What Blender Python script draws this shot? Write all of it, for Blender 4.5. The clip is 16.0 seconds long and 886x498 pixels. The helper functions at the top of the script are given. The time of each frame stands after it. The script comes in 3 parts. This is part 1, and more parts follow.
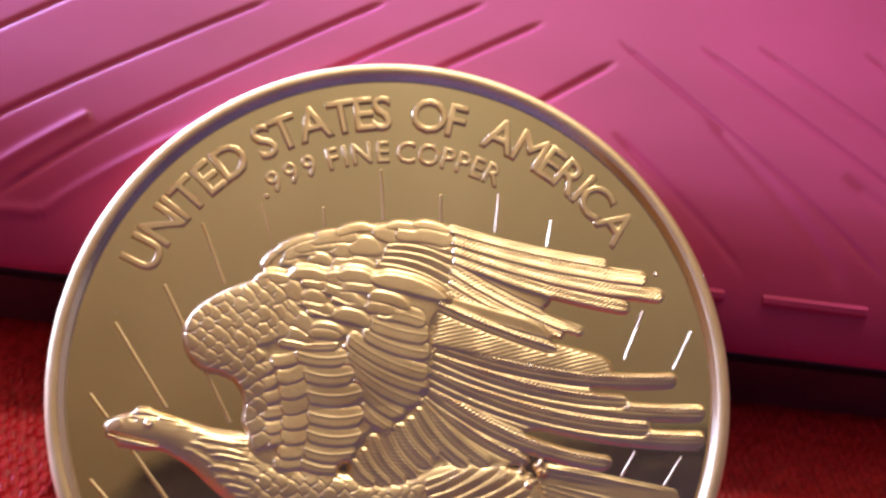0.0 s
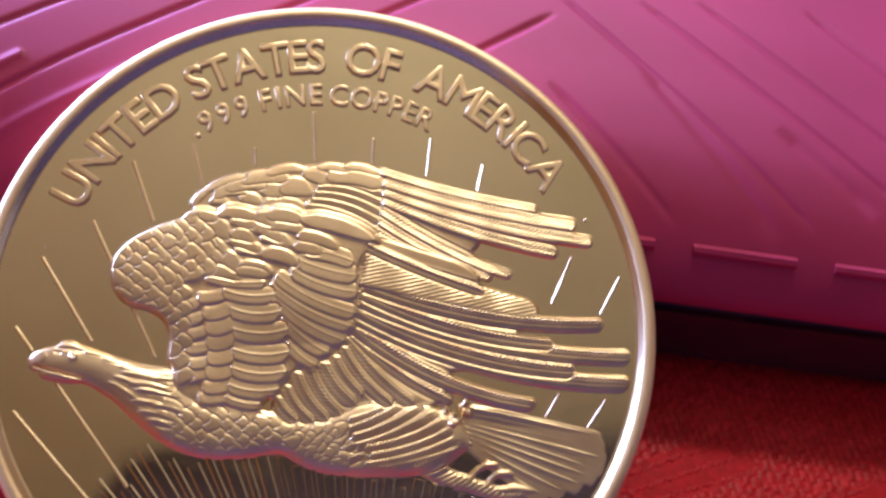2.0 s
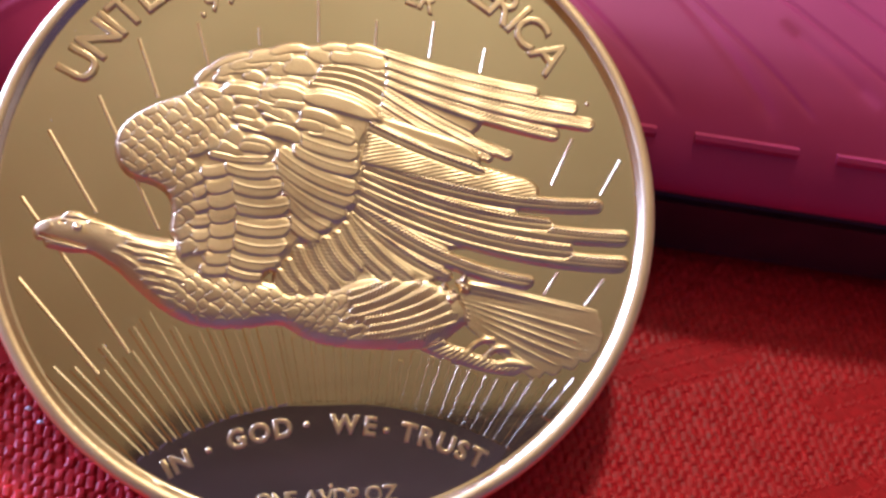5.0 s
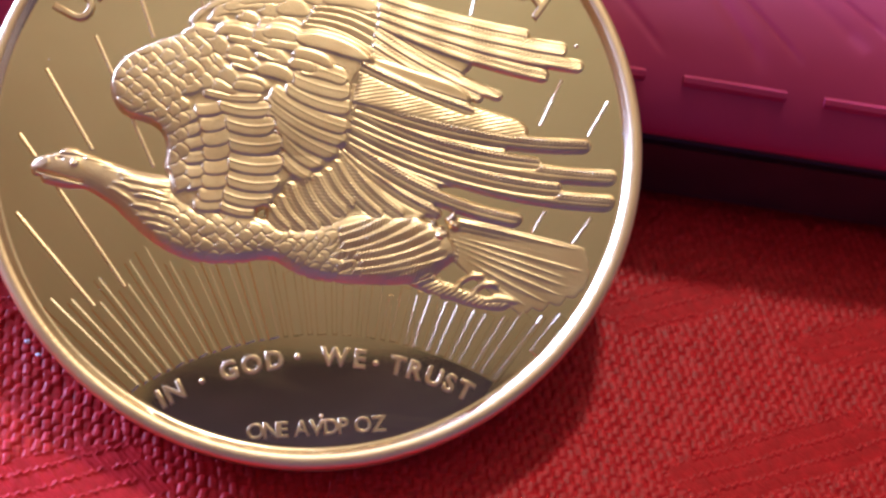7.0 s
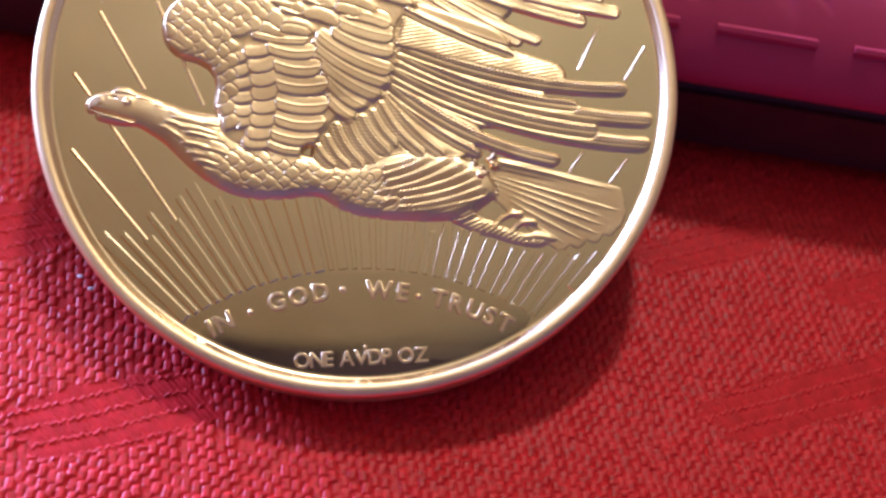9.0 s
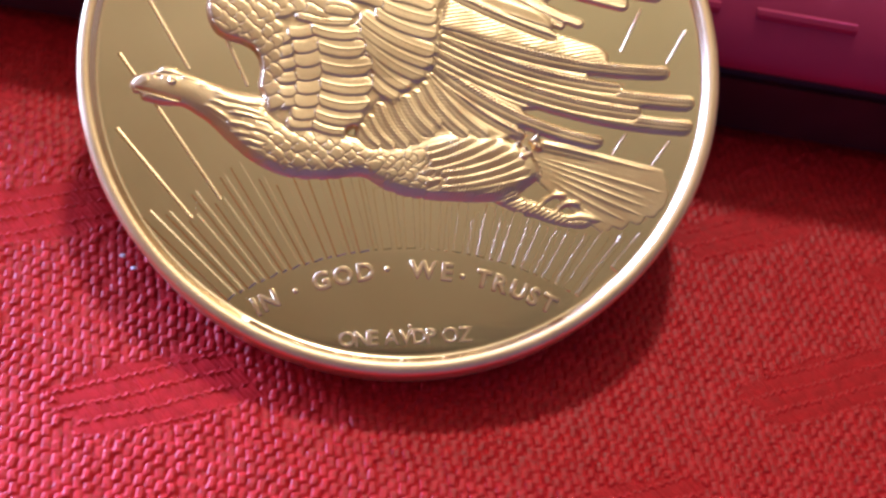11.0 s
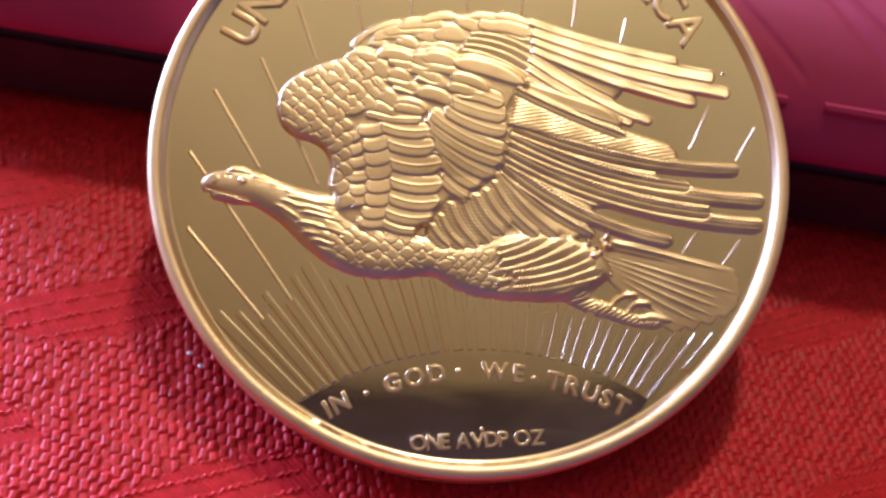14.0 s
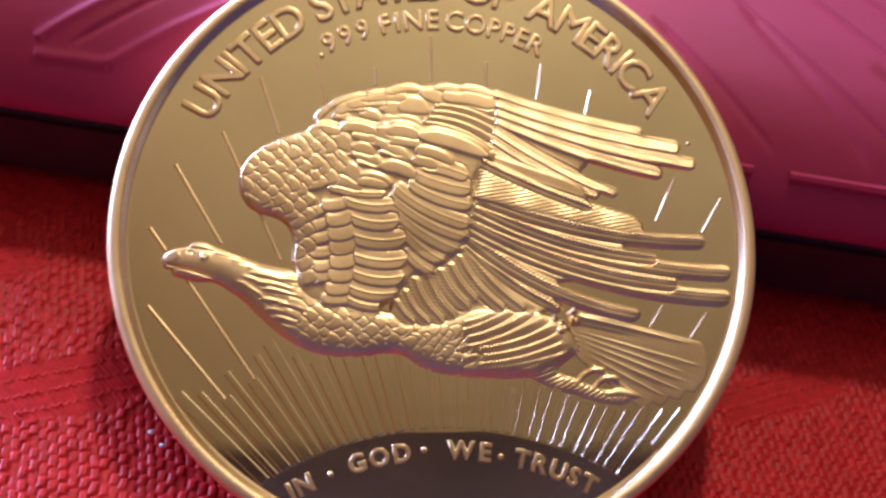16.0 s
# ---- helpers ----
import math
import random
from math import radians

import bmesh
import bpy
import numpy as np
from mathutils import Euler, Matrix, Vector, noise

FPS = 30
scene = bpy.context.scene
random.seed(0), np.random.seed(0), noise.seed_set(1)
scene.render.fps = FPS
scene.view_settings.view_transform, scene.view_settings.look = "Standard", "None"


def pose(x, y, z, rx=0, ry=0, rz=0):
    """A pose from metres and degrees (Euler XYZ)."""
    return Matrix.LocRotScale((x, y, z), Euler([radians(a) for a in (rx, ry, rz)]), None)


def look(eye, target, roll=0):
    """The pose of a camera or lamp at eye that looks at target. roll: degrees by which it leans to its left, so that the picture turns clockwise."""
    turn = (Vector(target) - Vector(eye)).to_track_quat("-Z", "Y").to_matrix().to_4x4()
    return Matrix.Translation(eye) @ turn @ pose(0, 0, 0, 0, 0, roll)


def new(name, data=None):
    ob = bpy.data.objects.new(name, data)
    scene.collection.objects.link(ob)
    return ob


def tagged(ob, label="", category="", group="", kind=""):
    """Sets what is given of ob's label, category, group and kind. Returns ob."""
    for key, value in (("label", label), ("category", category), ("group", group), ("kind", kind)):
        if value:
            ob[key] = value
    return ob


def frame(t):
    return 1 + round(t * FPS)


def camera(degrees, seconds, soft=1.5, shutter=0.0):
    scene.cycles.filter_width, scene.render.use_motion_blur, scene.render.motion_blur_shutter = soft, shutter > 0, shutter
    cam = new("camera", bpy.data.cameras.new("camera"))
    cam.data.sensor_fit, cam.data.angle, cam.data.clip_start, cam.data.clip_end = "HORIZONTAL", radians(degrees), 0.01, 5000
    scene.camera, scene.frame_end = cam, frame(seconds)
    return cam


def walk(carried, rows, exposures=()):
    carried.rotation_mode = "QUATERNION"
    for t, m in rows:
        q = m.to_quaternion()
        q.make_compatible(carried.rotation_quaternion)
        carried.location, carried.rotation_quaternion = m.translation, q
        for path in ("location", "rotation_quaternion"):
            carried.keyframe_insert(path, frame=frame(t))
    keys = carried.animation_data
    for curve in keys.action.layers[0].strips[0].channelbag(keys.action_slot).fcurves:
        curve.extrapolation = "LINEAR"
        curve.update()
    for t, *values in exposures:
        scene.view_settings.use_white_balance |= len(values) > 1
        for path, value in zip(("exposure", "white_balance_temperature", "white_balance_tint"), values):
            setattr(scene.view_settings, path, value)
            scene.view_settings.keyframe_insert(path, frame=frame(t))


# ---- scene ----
MM = 0.001
cam = camera(40.0, 16.0, 2.75)
# seconds, place in millimetres, turn in degrees
ROWS = [
    (0.0, -5.33, -17.62, 69.58, 36.47, -7.28, -5.80),
    (0.5, -4.15, -18.12, 68.74, 37.06, -7.45, -5.81),
    (1.0, -3.02, -19.32, 68.73, 37.09, -7.53, -5.85),
    (1.5, -0.96, -18.89, 69.86, 35.52, -6.80, -4.85),
    (2.0, -1.80, -20.93, 68.26, 36.46, -8.12, -5.35),
    (2.5, -1.23, -22.26, 67.19, 35.90, -8.16, -4.96),
    (3.0, -1.53, -23.90, 66.08, 36.17, -8.03, -4.86),
    (3.5, -1.49, -24.53, 65.99, 35.93, -7.97, -4.69),
    (6.0, 0.59, -27.53, 65.63, 34.36, -7.58, -3.85),
    (6.5, 1.03, -28.37, 66.04, 33.97, -7.59, -3.74),
    (7.0, 0.60, -28.49, 65.72, 33.81, -7.34, -3.61),
    (7.5, 0.05, -29.72, 65.90, 33.76, -7.18, -3.38),
    (8.0, -0.45, -30.34, 65.70, 33.56, -6.96, -3.17),
    (8.5, -0.99, -31.24, 65.68, 33.59, -7.19, -3.25),
    (9.0, -1.29, -32.29, 65.47, 33.41, -7.04, -3.01),
    (11.5, -4.42, -33.56, 64.37, 33.74, -7.27, -2.80),
    (12.0, -4.82, -33.18, 64.51, 33.85, -7.26, -2.77),
    (12.5, -5.61, -32.65, 64.80, 34.23, -7.24, -2.86),
    (13.0, -6.00, -32.28, 64.90, 33.97, -7.08, -2.50),
    (13.5, -6.66, -31.22, 65.66, 35.00, -7.36, -2.60),
    (14.0, -7.49, -29.92, 65.89, 35.23, -6.91, -2.40),
    (14.5, -7.74, -28.84, 66.45, 35.92, -7.00, -2.41),
    (15.0, -7.65, -28.13, 66.69, 36.45, -7.41, -2.82),
    (15.5, -7.31, -27.92, 66.78, 36.56, -7.64, -3.19),
    (16.0, -6.95, -27.32, 66.88, 36.79, -7.66, -3.47),
]
# the clip's own exposure and white balance
EXPOSURES = ((0.0, 0.02, 5500, 19), (1.0, 0.02, 5200, 19), (3.5, 0.0, 5000, 19), (6.0, 0.06, 5350, 18), (8.0, 0.15, 5000, 17), (9.0, 0.21, 5000, 18), (11.5, 0.15, 5150, 17), (13.0, 0.09, 5200, 18), (14.5, 0.0, 5600, 18), (16.0, -0.07, 5650, 19))
walk(cam, [(t, pose(x * MM, y * MM, z * MM, rx, ry, rz)) for t, x, y, z, rx, ry, rz in ROWS], EXPOSURES)
cam.data.dof.use_dof = True
cam.data.dof.focus_distance = 0.071
cam.data.dof.aperture_fstop = 40.0

# ---- light ----
world = bpy.data.worlds.new("world")
scene.world = world
world.use_nodes = True
sky = world.node_tree.nodes["Background"]
sky.inputs["Color"].default_value = (0.9, 0.8, 0.7, 1)
sky.inputs["Strength"].default_value = 0.03


def lamp(name, kind, eye, target, energy, colour, size):
    data = bpy.data.lights.new(name, kind)
    data.energy, data.color = energy, colour
    if kind == "AREA":
        data.shape, data.size, data.size_y, data.spread = "RECTANGLE", size[0], size[1], radians(96)
    else:
        data.shadow_soft_size = size
    ob = new(name, data)
    ob.matrix_world = look(eye, target)
    return ob


lamp("lamp_bulb_light", "POINT", (0.15, 0.80, 1.13), (0, 0, 0), 35.0, (1.0, 0.83, 0.56), 0.06)
# cool light inferred from back left; the window behind it is invented
lamp("cool_side_light", "AREA", (-0.95, 1.10, 0.34), (0, 0.0, 0.0), 46.0, (0.52, 0.61, 1.0), (1.35, 0.34))


# ---- materials ----
def material(name, colour, rough=0.5, metal=0.0, **more):
    m = bpy.data.materials.new(name)
    m.use_nodes = True
    b = m.node_tree.nodes["Principled BSDF"]
    b.inputs["Base Color"].default_value = (*colour, 1)
    b.inputs["Roughness"].default_value = rough
    b.inputs["Metallic"].default_value = metal
    for key, value in more.items():
        b.inputs[key.replace("_", " ")].default_value = value
    return m


def noisy(m, scale, dark, light, bump=0.0, bump_scale=None, rough=None, detail=6.0, distance=0.00002):
    """Two scales of variation in colour and a fine relief, in metres."""
    t = m.node_tree
    b = t.nodes["Principled BSDF"]
    co = t.nodes.new("ShaderNodeTexCoord")
    n = t.nodes.new("ShaderNodeTexNoise")
    n.inputs["Scale"].default_value, n.inputs["Detail"].default_value = scale, detail
    t.links.new(co.outputs["Object"], n.inputs["Vector"])
    ramp = t.nodes.new("ShaderNodeValToRGB")
    ramp.color_ramp.elements[0].position, ramp.color_ramp.elements[1].position = 0.32, 0.68
    ramp.color_ramp.elements[0].color, ramp.color_ramp.elements[1].color = (*dark, 1), (*light, 1)
    t.links.new(n.outputs["Fac"], ramp.inputs["Fac"])
    t.links.new(ramp.outputs["Color"], b.inputs["Base Color"])
    if rough:
        r = t.nodes.new("ShaderNodeMapRange")
        r.inputs["To Min"].default_value, r.inputs["To Max"].default_value = rough
        t.links.new(n.outputs["Fac"], r.inputs["Value"])
        t.links.new(r.outputs["Result"], b.inputs["Roughness"])
    if bump:
        f = t.nodes.new("ShaderNodeTexNoise")
        f.inputs["Scale"].default_value, f.inputs["Detail"].default_value = bump_scale or scale * 10, 4.0
        t.links.new(co.outputs["Object"], f.inputs["Vector"])
        p = t.nodes.new("ShaderNodeBump")
        p.inputs["Strength"].default_value, p.inputs["Distance"].default_value = bump, distance
        t.links.new(f.outputs["Fac"], p.inputs["Height"])
        t.links.new(p.outputs["Normal"], b.inputs["Normal"])
    return m


mirror = noisy(material("polished_copper", (0.83, 0.71, 0.42), 0.06, 1.0), 90.0, (0.77, 0.675, 0.41), (0.82, 0.725, 0.45), rough=(0.025, 0.045))
def smears(m, scale, low, high):
    """Faint wiped smears: roughness from a stretched, warped noise."""
    t = m.node_tree
    b = t.nodes["Principled BSDF"]
    co = t.nodes.new("ShaderNodeTexCoord")
    turn = t.nodes.new("ShaderNodeMapping")
    turn.inputs["Rotation"].default_value = (0, 0, 0.7)
    turn.inputs["Scale"].default_value = (1.0, 3.0, 1.0)
    n = t.nodes.new("ShaderNodeTexNoise")
    n.inputs["Scale"].default_value, n.inputs["Detail"].default_value, n.inputs["Distortion"].default_value = scale, 5.0, 0.8
    r = t.nodes.new("ShaderNodeMapRange")
    r.inputs["From Min"].default_value, r.inputs["From Max"].default_value = 0.45, 0.75
    r.inputs["To Min"].default_value, r.inputs["To Max"].default_value = low, high
    t.links.new(co.outputs["Object"], turn.inputs["Vector"])
    t.links.new(turn.outputs["Vector"], n.inputs["Vector"])
    t.links.new(n.outputs["Fac"], r.inputs["Value"])
    t.links.new(r.outputs["Result"], b.inputs["Roughness"])
    return m


smears(mirror, 110.0, 0.03, 0.13)
frosted = noisy(material("frosted_copper", (0.86, 0.69, 0.40), 0.42, 1.0), 500.0, (0.81, 0.605, 0.325), (0.88, 0.685, 0.38), 0.4, 7000.0, (0.29, 0.39))
wall_metal = noisy(material("satin_copper", (0.86, 0.72, 0.46), 0.16, 1.0), 500.0, (0.82, 0.68, 0.43), (0.90, 0.76, 0.50), 0.1, 7000.0, (0.12, 0.18))
rim_metal = noisy(material("rim_copper", (0.92, 0.75, 0.54), 0.25, 1.0), 300.0, (0.86, 0.63, 0.33), (0.93, 0.72, 0.41), 0.9, 4500.0, (0.40, 0.54))
bevel_metal = noisy(material("bevel_copper", (0.92, 0.75, 0.54), 0.2, 1.0), 300.0, (0.86, 0.68, 0.42), (0.93, 0.77, 0.50), 0.2, 4000.0, (0.17, 0.24))
cloth_red = noisy(material("red_cloth", (0.5, 0.012, 0.016), 0.5, Specular_IOR_Level=0.21), 2300.0, (0.37, 0.0078, 0.0095), (0.62, 0.019, 0.022), 0.8, 9000.0, (0.22, 0.6), detail=2.0, distance=0.00003)
satin_red = noisy(material("red_satin", (0.4, 0.01, 0.012), 0.6, Specular_IOR_Level=0.14), 1500.0, (0.40, 0.0078, 0.0095), (0.55, 0.0128, 0.0155), 0.8, 9000.0, (0.45, 0.6), distance=0.00003)
pink = noisy(material("pink_plastic", (0.43, 0.036, 0.145), 0.45, Specular_IOR_Level=0.32), 45.0, (0.34, 0.027, 0.083), (0.45, 0.039, 0.115), 0.1, 1500.0, (0.42, 0.54))
black = noisy(material("dark_maroon_plastic", (0.045, 0.014, 0.018), 0.5, Specular_IOR_Level=0.3), 200.0, (0.040, 0.012, 0.015), (0.062, 0.017, 0.021), 0.1, 3000.0, (0.45, 0.6))
plaster = noisy(material("cream_paint", (0.76, 0.71, 0.62), 0.8), 4.0, (0.72, 0.67, 0.58), (0.80, 0.75, 0.66), 0.1, 120.0, distance=0.001)
ochre_paint = noisy(material("ochre_paint", (0.60, 0.38, 0.15), 0.8), 4.0, (0.55, 0.34, 0.13), (0.65, 0.42, 0.17), 0.1, 120.0, distance=0.001)
tan_paint = noisy(material("tan_paint", (0.40, 0.32, 0.23), 0.8), 4.0, (0.36, 0.28, 0.20), (0.44, 0.36, 0.26), 0.1, 120.0, distance=0.001)
dark_paint = noisy(material("brown_paint", (0.35, 0.27, 0.20), 0.8), 4.0, (0.31, 0.24, 0.18), (0.39, 0.30, 0.23), 0.1, 120.0, distance=0.001)
# tone varies so that the coin mirrors a cloudy, uneven ceiling
warm_cream = noisy(material("warm_cream_paint", (0.64, 0.57, 0.46), 0.8), 2.6, (0.575, 0.555, 0.435), (0.75, 0.74, 0.62), 0.1, 120.0, distance=0.001)
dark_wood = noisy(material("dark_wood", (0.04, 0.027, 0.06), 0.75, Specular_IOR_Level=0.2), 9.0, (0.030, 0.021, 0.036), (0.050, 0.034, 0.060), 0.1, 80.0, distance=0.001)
floor_wood = noisy(material("brown_floor", (0.22, 0.13, 0.07), 0.5), 6.0, (0.17, 0.10, 0.05), (0.27, 0.16, 0.09), 0.1, 90.0, distance=0.001)
brass = material("brass", (0.7, 0.5, 0.25), 0.3, 1.0)


# ---- mesh helpers ----
def link(name, me, mat, parent=None, label="", smooth=True):
    me.materials.append(mat)
    if smooth:
        me.polygons.foreach_set("use_smooth", [True] * len(me.polygons))
    ob = new(name, me)
    ob.parent = parent
    return tagged(ob, label)


def part(name, bm, mat, parent, label="", smooth=False):
    me = bpy.data.meshes.new(name)
    bmesh.ops.recalc_face_normals(bm, faces=bm.faces[:])
    bm.to_mesh(me)
    bm.free()
    return link(name, me, mat, parent, label, smooth)


def grid_mesh(name, X, Y, Z, keep=None):
    """A mesh over a grid of points; keep says which cells stay."""
    ny, nx = X.shape
    index = np.arange(nx * ny).reshape(ny, nx)
    quads = np.stack([index[:-1, :-1], index[:-1, 1:], index[1:, 1:], index[1:, :-1]], -1).reshape(-1, 4)
    co = np.stack([X, Y, Z], -1).reshape(-1, 3)
    if keep is not None:
        quads = quads[keep.reshape(-1)]
        used = np.unique(quads)
        renum = np.zeros(nx * ny, int)
        renum[used] = np.arange(len(used))
        co, quads = co[used], renum[quads]
    me = bpy.data.meshes.new(name)
    me.vertices.add(len(co))
    me.vertices.foreach_set("co", co.astype(np.float32).ravel())
    me.loops.add(quads.size)
    me.loops.foreach_set("vertex_index", quads.astype(np.int32).ravel())
    me.polygons.add(len(quads))
    me.polygons.foreach_set("loop_start", np.arange(0, quads.size, 4, dtype=np.int32))
    me.update(calc_edges=True)
    return me


def box(bm, x0, x1, y0, y1, z0, z1):
    made = bmesh.ops.create_cube(bm, size=1.0)["verts"]
    for v in made:
        v.co = ((x0 + x1) / 2 + v.co.x * (x1 - x0), (y0 + y1) / 2 + v.co.y * (y1 - y0), (z0 + z1) / 2 + v.co.z * (z1 - z0))
    return made


def slab(name, mat, size, kind="structure", label="", category=""):
    bm = bmesh.new()
    box(bm, *size)
    return tagged(part(name, bm, mat, None), label, category, kind=kind)


def lathe(name, profile, mat, parent, label="", segments=256, centre=(0, 0)):
    """A profile of (radius, height) turned about the upright axis."""
    a = np.linspace(0, 2 * math.pi, segments + 1)
    p = np.array(profile)
    X, Y = centre[0] + np.cos(a)[:, None] * p[None, :, 0], centre[1] + np.sin(a)[:, None] * p[None, :, 0]
    Z = np.repeat(p[None, :, 1], len(a), 0)
    me = grid_mesh(name, X * MM, Y * MM, Z * MM)
    bm = bmesh.new()
    bm.from_mesh(me)
    bmesh.ops.remove_doubles(bm, verts=bm.verts[:], dist=1e-7)
    bmesh.ops.recalc_face_normals(bm, faces=bm.faces[:])
    bm.to_mesh(me)
    bm.free()
    return link(name, me, mat, parent, label)


# ---- the unseen room that closes the place ----
slab("floor", floor_wood, (-1.6, 1.6, -1.3, 1.9, -0.80, -0.75), label="plain brown wooden floor under the table", category="floor")
slab("ceiling", warm_cream, (-1.6, 1.6, -1.3, 1.9, 1.75, 1.80), label="cream painted ceiling lit by the warm lamp", category="ceiling")
# wall colours are invented, chosen for what the coin's rim mirrors
slab("wall_north", plaster, (-1.6, 1.6, 1.85, 1.9, -0.75, 1.75), label="plain cream painted wall", category="wall")
slab("wall_south", ochre_paint, (-1.6, 1.6, -1.3, -1.25, -0.75, 1.75), label="plain ochre wall, unseen, warming the coin's rim reflection", category="wall")
slab("wall_east", dark_paint, (1.55, 1.6, -1.25, 1.85, -0.75, 1.75), label="plain brown wall, unseen, dark in the coin's rim reflection", category="wall")
slab("wall_west", ochre_paint, (-1.6, -1.55, -1.25, 1.85, -0.75, 1.75), label="plain ochre wall, unseen, warming the coin's rim reflection", category="wall")
# stands in for the phone and person mirrored in the coin; no wardrobe known
wardrobe = tagged(new("wardrobe"), "tall dark plum block with doors, added for the coin's dark reflection", "wardrobe")
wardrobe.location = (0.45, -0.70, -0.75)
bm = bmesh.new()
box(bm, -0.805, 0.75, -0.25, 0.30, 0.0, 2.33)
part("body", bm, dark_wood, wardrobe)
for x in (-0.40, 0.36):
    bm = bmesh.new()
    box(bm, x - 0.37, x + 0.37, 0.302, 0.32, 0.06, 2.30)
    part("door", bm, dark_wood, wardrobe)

table = tagged(new("table"), "dark plum wooden table under a red cloth", "table")
table.location = (0, 0.1, -0.75)
bm = bmesh.new()
box(bm, -0.55, 0.55, -0.415, 0.45, 0.715, 0.7485)
part("tabletop", bm, dark_wood, table)
for x in (-0.5, 0.5):
    for y in (-0.375, 0.4):
        bm = bmesh.new()
        box(bm, x - 0.03, x + 0.03, y - 0.03, y + 0.03, 0.0, 0.715)
        part("leg", bm, dark_wood, table)


# unseen bay and window, added behind the cool lamp; the pane is opaque
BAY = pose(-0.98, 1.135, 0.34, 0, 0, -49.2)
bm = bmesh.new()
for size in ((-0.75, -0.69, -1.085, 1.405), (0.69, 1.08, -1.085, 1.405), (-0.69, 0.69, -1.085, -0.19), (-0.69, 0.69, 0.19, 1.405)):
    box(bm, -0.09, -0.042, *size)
bay = tagged(part("wall_bay", bm, tan_paint, None), "plain tan wall, unseen, added round the window frame", "wall", kind="structure")
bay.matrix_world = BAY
window = tagged(new("added_window"), "white window frame, unseen, added behind the cool lamp", "window", kind="structure")
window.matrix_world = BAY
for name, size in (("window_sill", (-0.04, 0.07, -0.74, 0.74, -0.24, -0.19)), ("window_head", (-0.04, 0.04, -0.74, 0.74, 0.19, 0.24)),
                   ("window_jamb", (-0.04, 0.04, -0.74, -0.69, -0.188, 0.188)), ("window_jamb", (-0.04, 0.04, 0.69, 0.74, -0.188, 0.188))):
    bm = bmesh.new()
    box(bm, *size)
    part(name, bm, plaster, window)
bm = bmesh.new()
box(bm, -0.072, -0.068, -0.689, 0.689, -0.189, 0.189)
part("pane", bm, material("pale_pane", (0.7, 0.78, 0.9), 0.1), window, "pale opaque pane behind the cool lamp")


# ---- red woven cloth ----
FIGURES = ((-10.8, -1.1, 5.2, 2.5), (-19.0, 11.4, 5.5, 2.3), (32.0, 0.4, 7.0, 2.2), (16.5, -8.6, 5.0, 2.2), (39.5, 8.8, 4.5, 1.8), (-26.5, 2.6, 4.0, 2.0), (27.0, 11.5, 4.5, 1.8), (-27.0, 20.0, 5.0, 2.2), (42.0, -5.0, 4.0, 2.2))


def weave(X, Y):
    """Height in millimetres of a damask: a plain weave with figures of slanting satin rows between lines of knots."""
    rng = np.random.RandomState(4)
    r1, r2, r3 = rng.rand(997), rng.rand(991), rng.rand(983)
    wob = 0.05 * np.sin(X * 0.9 + 0.7 * np.sin(Y * 0.5)) + 0.04 * np.sin(Y * 1.3 + X * 0.21)
    u = (X + 0.12 * Y + wob) / 0.56
    i = np.floor(u).astype(int)
    v = (Y - 0.06 * X + wob * 0.8) / 0.80 + (i % 3) / 3.0 + 0.22 * r2[(i * 29) % 991] + 0.12 * np.sin(i * 0.61 + 0.35 * Y)
    j = np.floor(v).astype(int)
    b = v - j - 0.5
    cell = i * 7 + j * 131
    a = u - i - 0.5 - (0.05 + 0.5 * r3[(cell * 3) % 983]) * b + 0.16 * (r2[(cell * 5) % 991] - 0.5)
    b = b * (0.86 + 0.3 * r3[(cell * 11) % 983])
    # short floats stand in columns, each a third of a step lower than the last; the cross threads show between their ends
    up = np.sqrt(np.clip(1 - (1.95 * a) ** 4, 0, 1)) * np.clip(1.1 - (2.0 * b) ** 6, 0, 1)
    across = 0.74 * np.sqrt(np.clip(1 - ((0.5 - np.abs(b)) / 0.22) ** 2, 0, 1)) * (1 - 0.3 * np.abs(2 * a))
    h = np.maximum(up * (0.62 + 0.6 * r1[cell % 997]) * (1 + 0.05 * np.cos(a * 2 * math.pi * 4)), across)
    # satin rows rise to the right; knots stand along their edges
    row = (Y - 0.29 * X + wob) / 1.20
    m = np.floor(row).astype(int)
    c = row - m - 0.5
    q = (X + 0.29 * Y) / 0.52 + 0.5 * (m % 2)
    n = np.floor(q).astype(int)
    d = q - n - 0.5
    knot = np.clip(1 - ((0.5 - np.abs(c)) / 0.21) ** 2, 0, 1) * np.clip(1 - (2.1 * d) ** 2, 0, 1) * (0.75 + 0.5 * r2[(n * 13 + m * 57) % 991])
    twill = (X * 0.75 + Y * 0.65) / 0.30
    k = np.floor(twill).astype(int)
    satin = 0.34 + 0.12 * (1 - (2 * c) ** 2) + 0.30 * np.sqrt(np.clip(1 - (2 * (twill - k - 0.5)) ** 2, 0, 1)) * (0.6 + 0.8 * r3[(k * 17 + m * 5) % 983])
    figure = np.zeros(np.shape(X), bool)
    for fx, fy, long, wide in FIGURES:
        s, t = (X - fx) * 0.95 + (Y - fy) * 0.31, (Y - fy) - 0.29 * (X - fx)
        s = s + 0.5 * t + 0.35 * np.sin(np.floor((Y - 0.29 * X) / 0.60) * 2.1)
        figure |= (np.abs(s) < long) & (np.abs(t) < wide * (1 - 0.25 * np.abs(s) / long))
    deep = np.where(figure, satin > 1.15 * knot, up < 0.45)
    h = np.where(figure, np.maximum(satin, 1.15 * knot), h)
    return 0.19 * h + 0.06 * np.sin(X * 0.13 + 0.5) * np.sin(Y * 0.17), deep


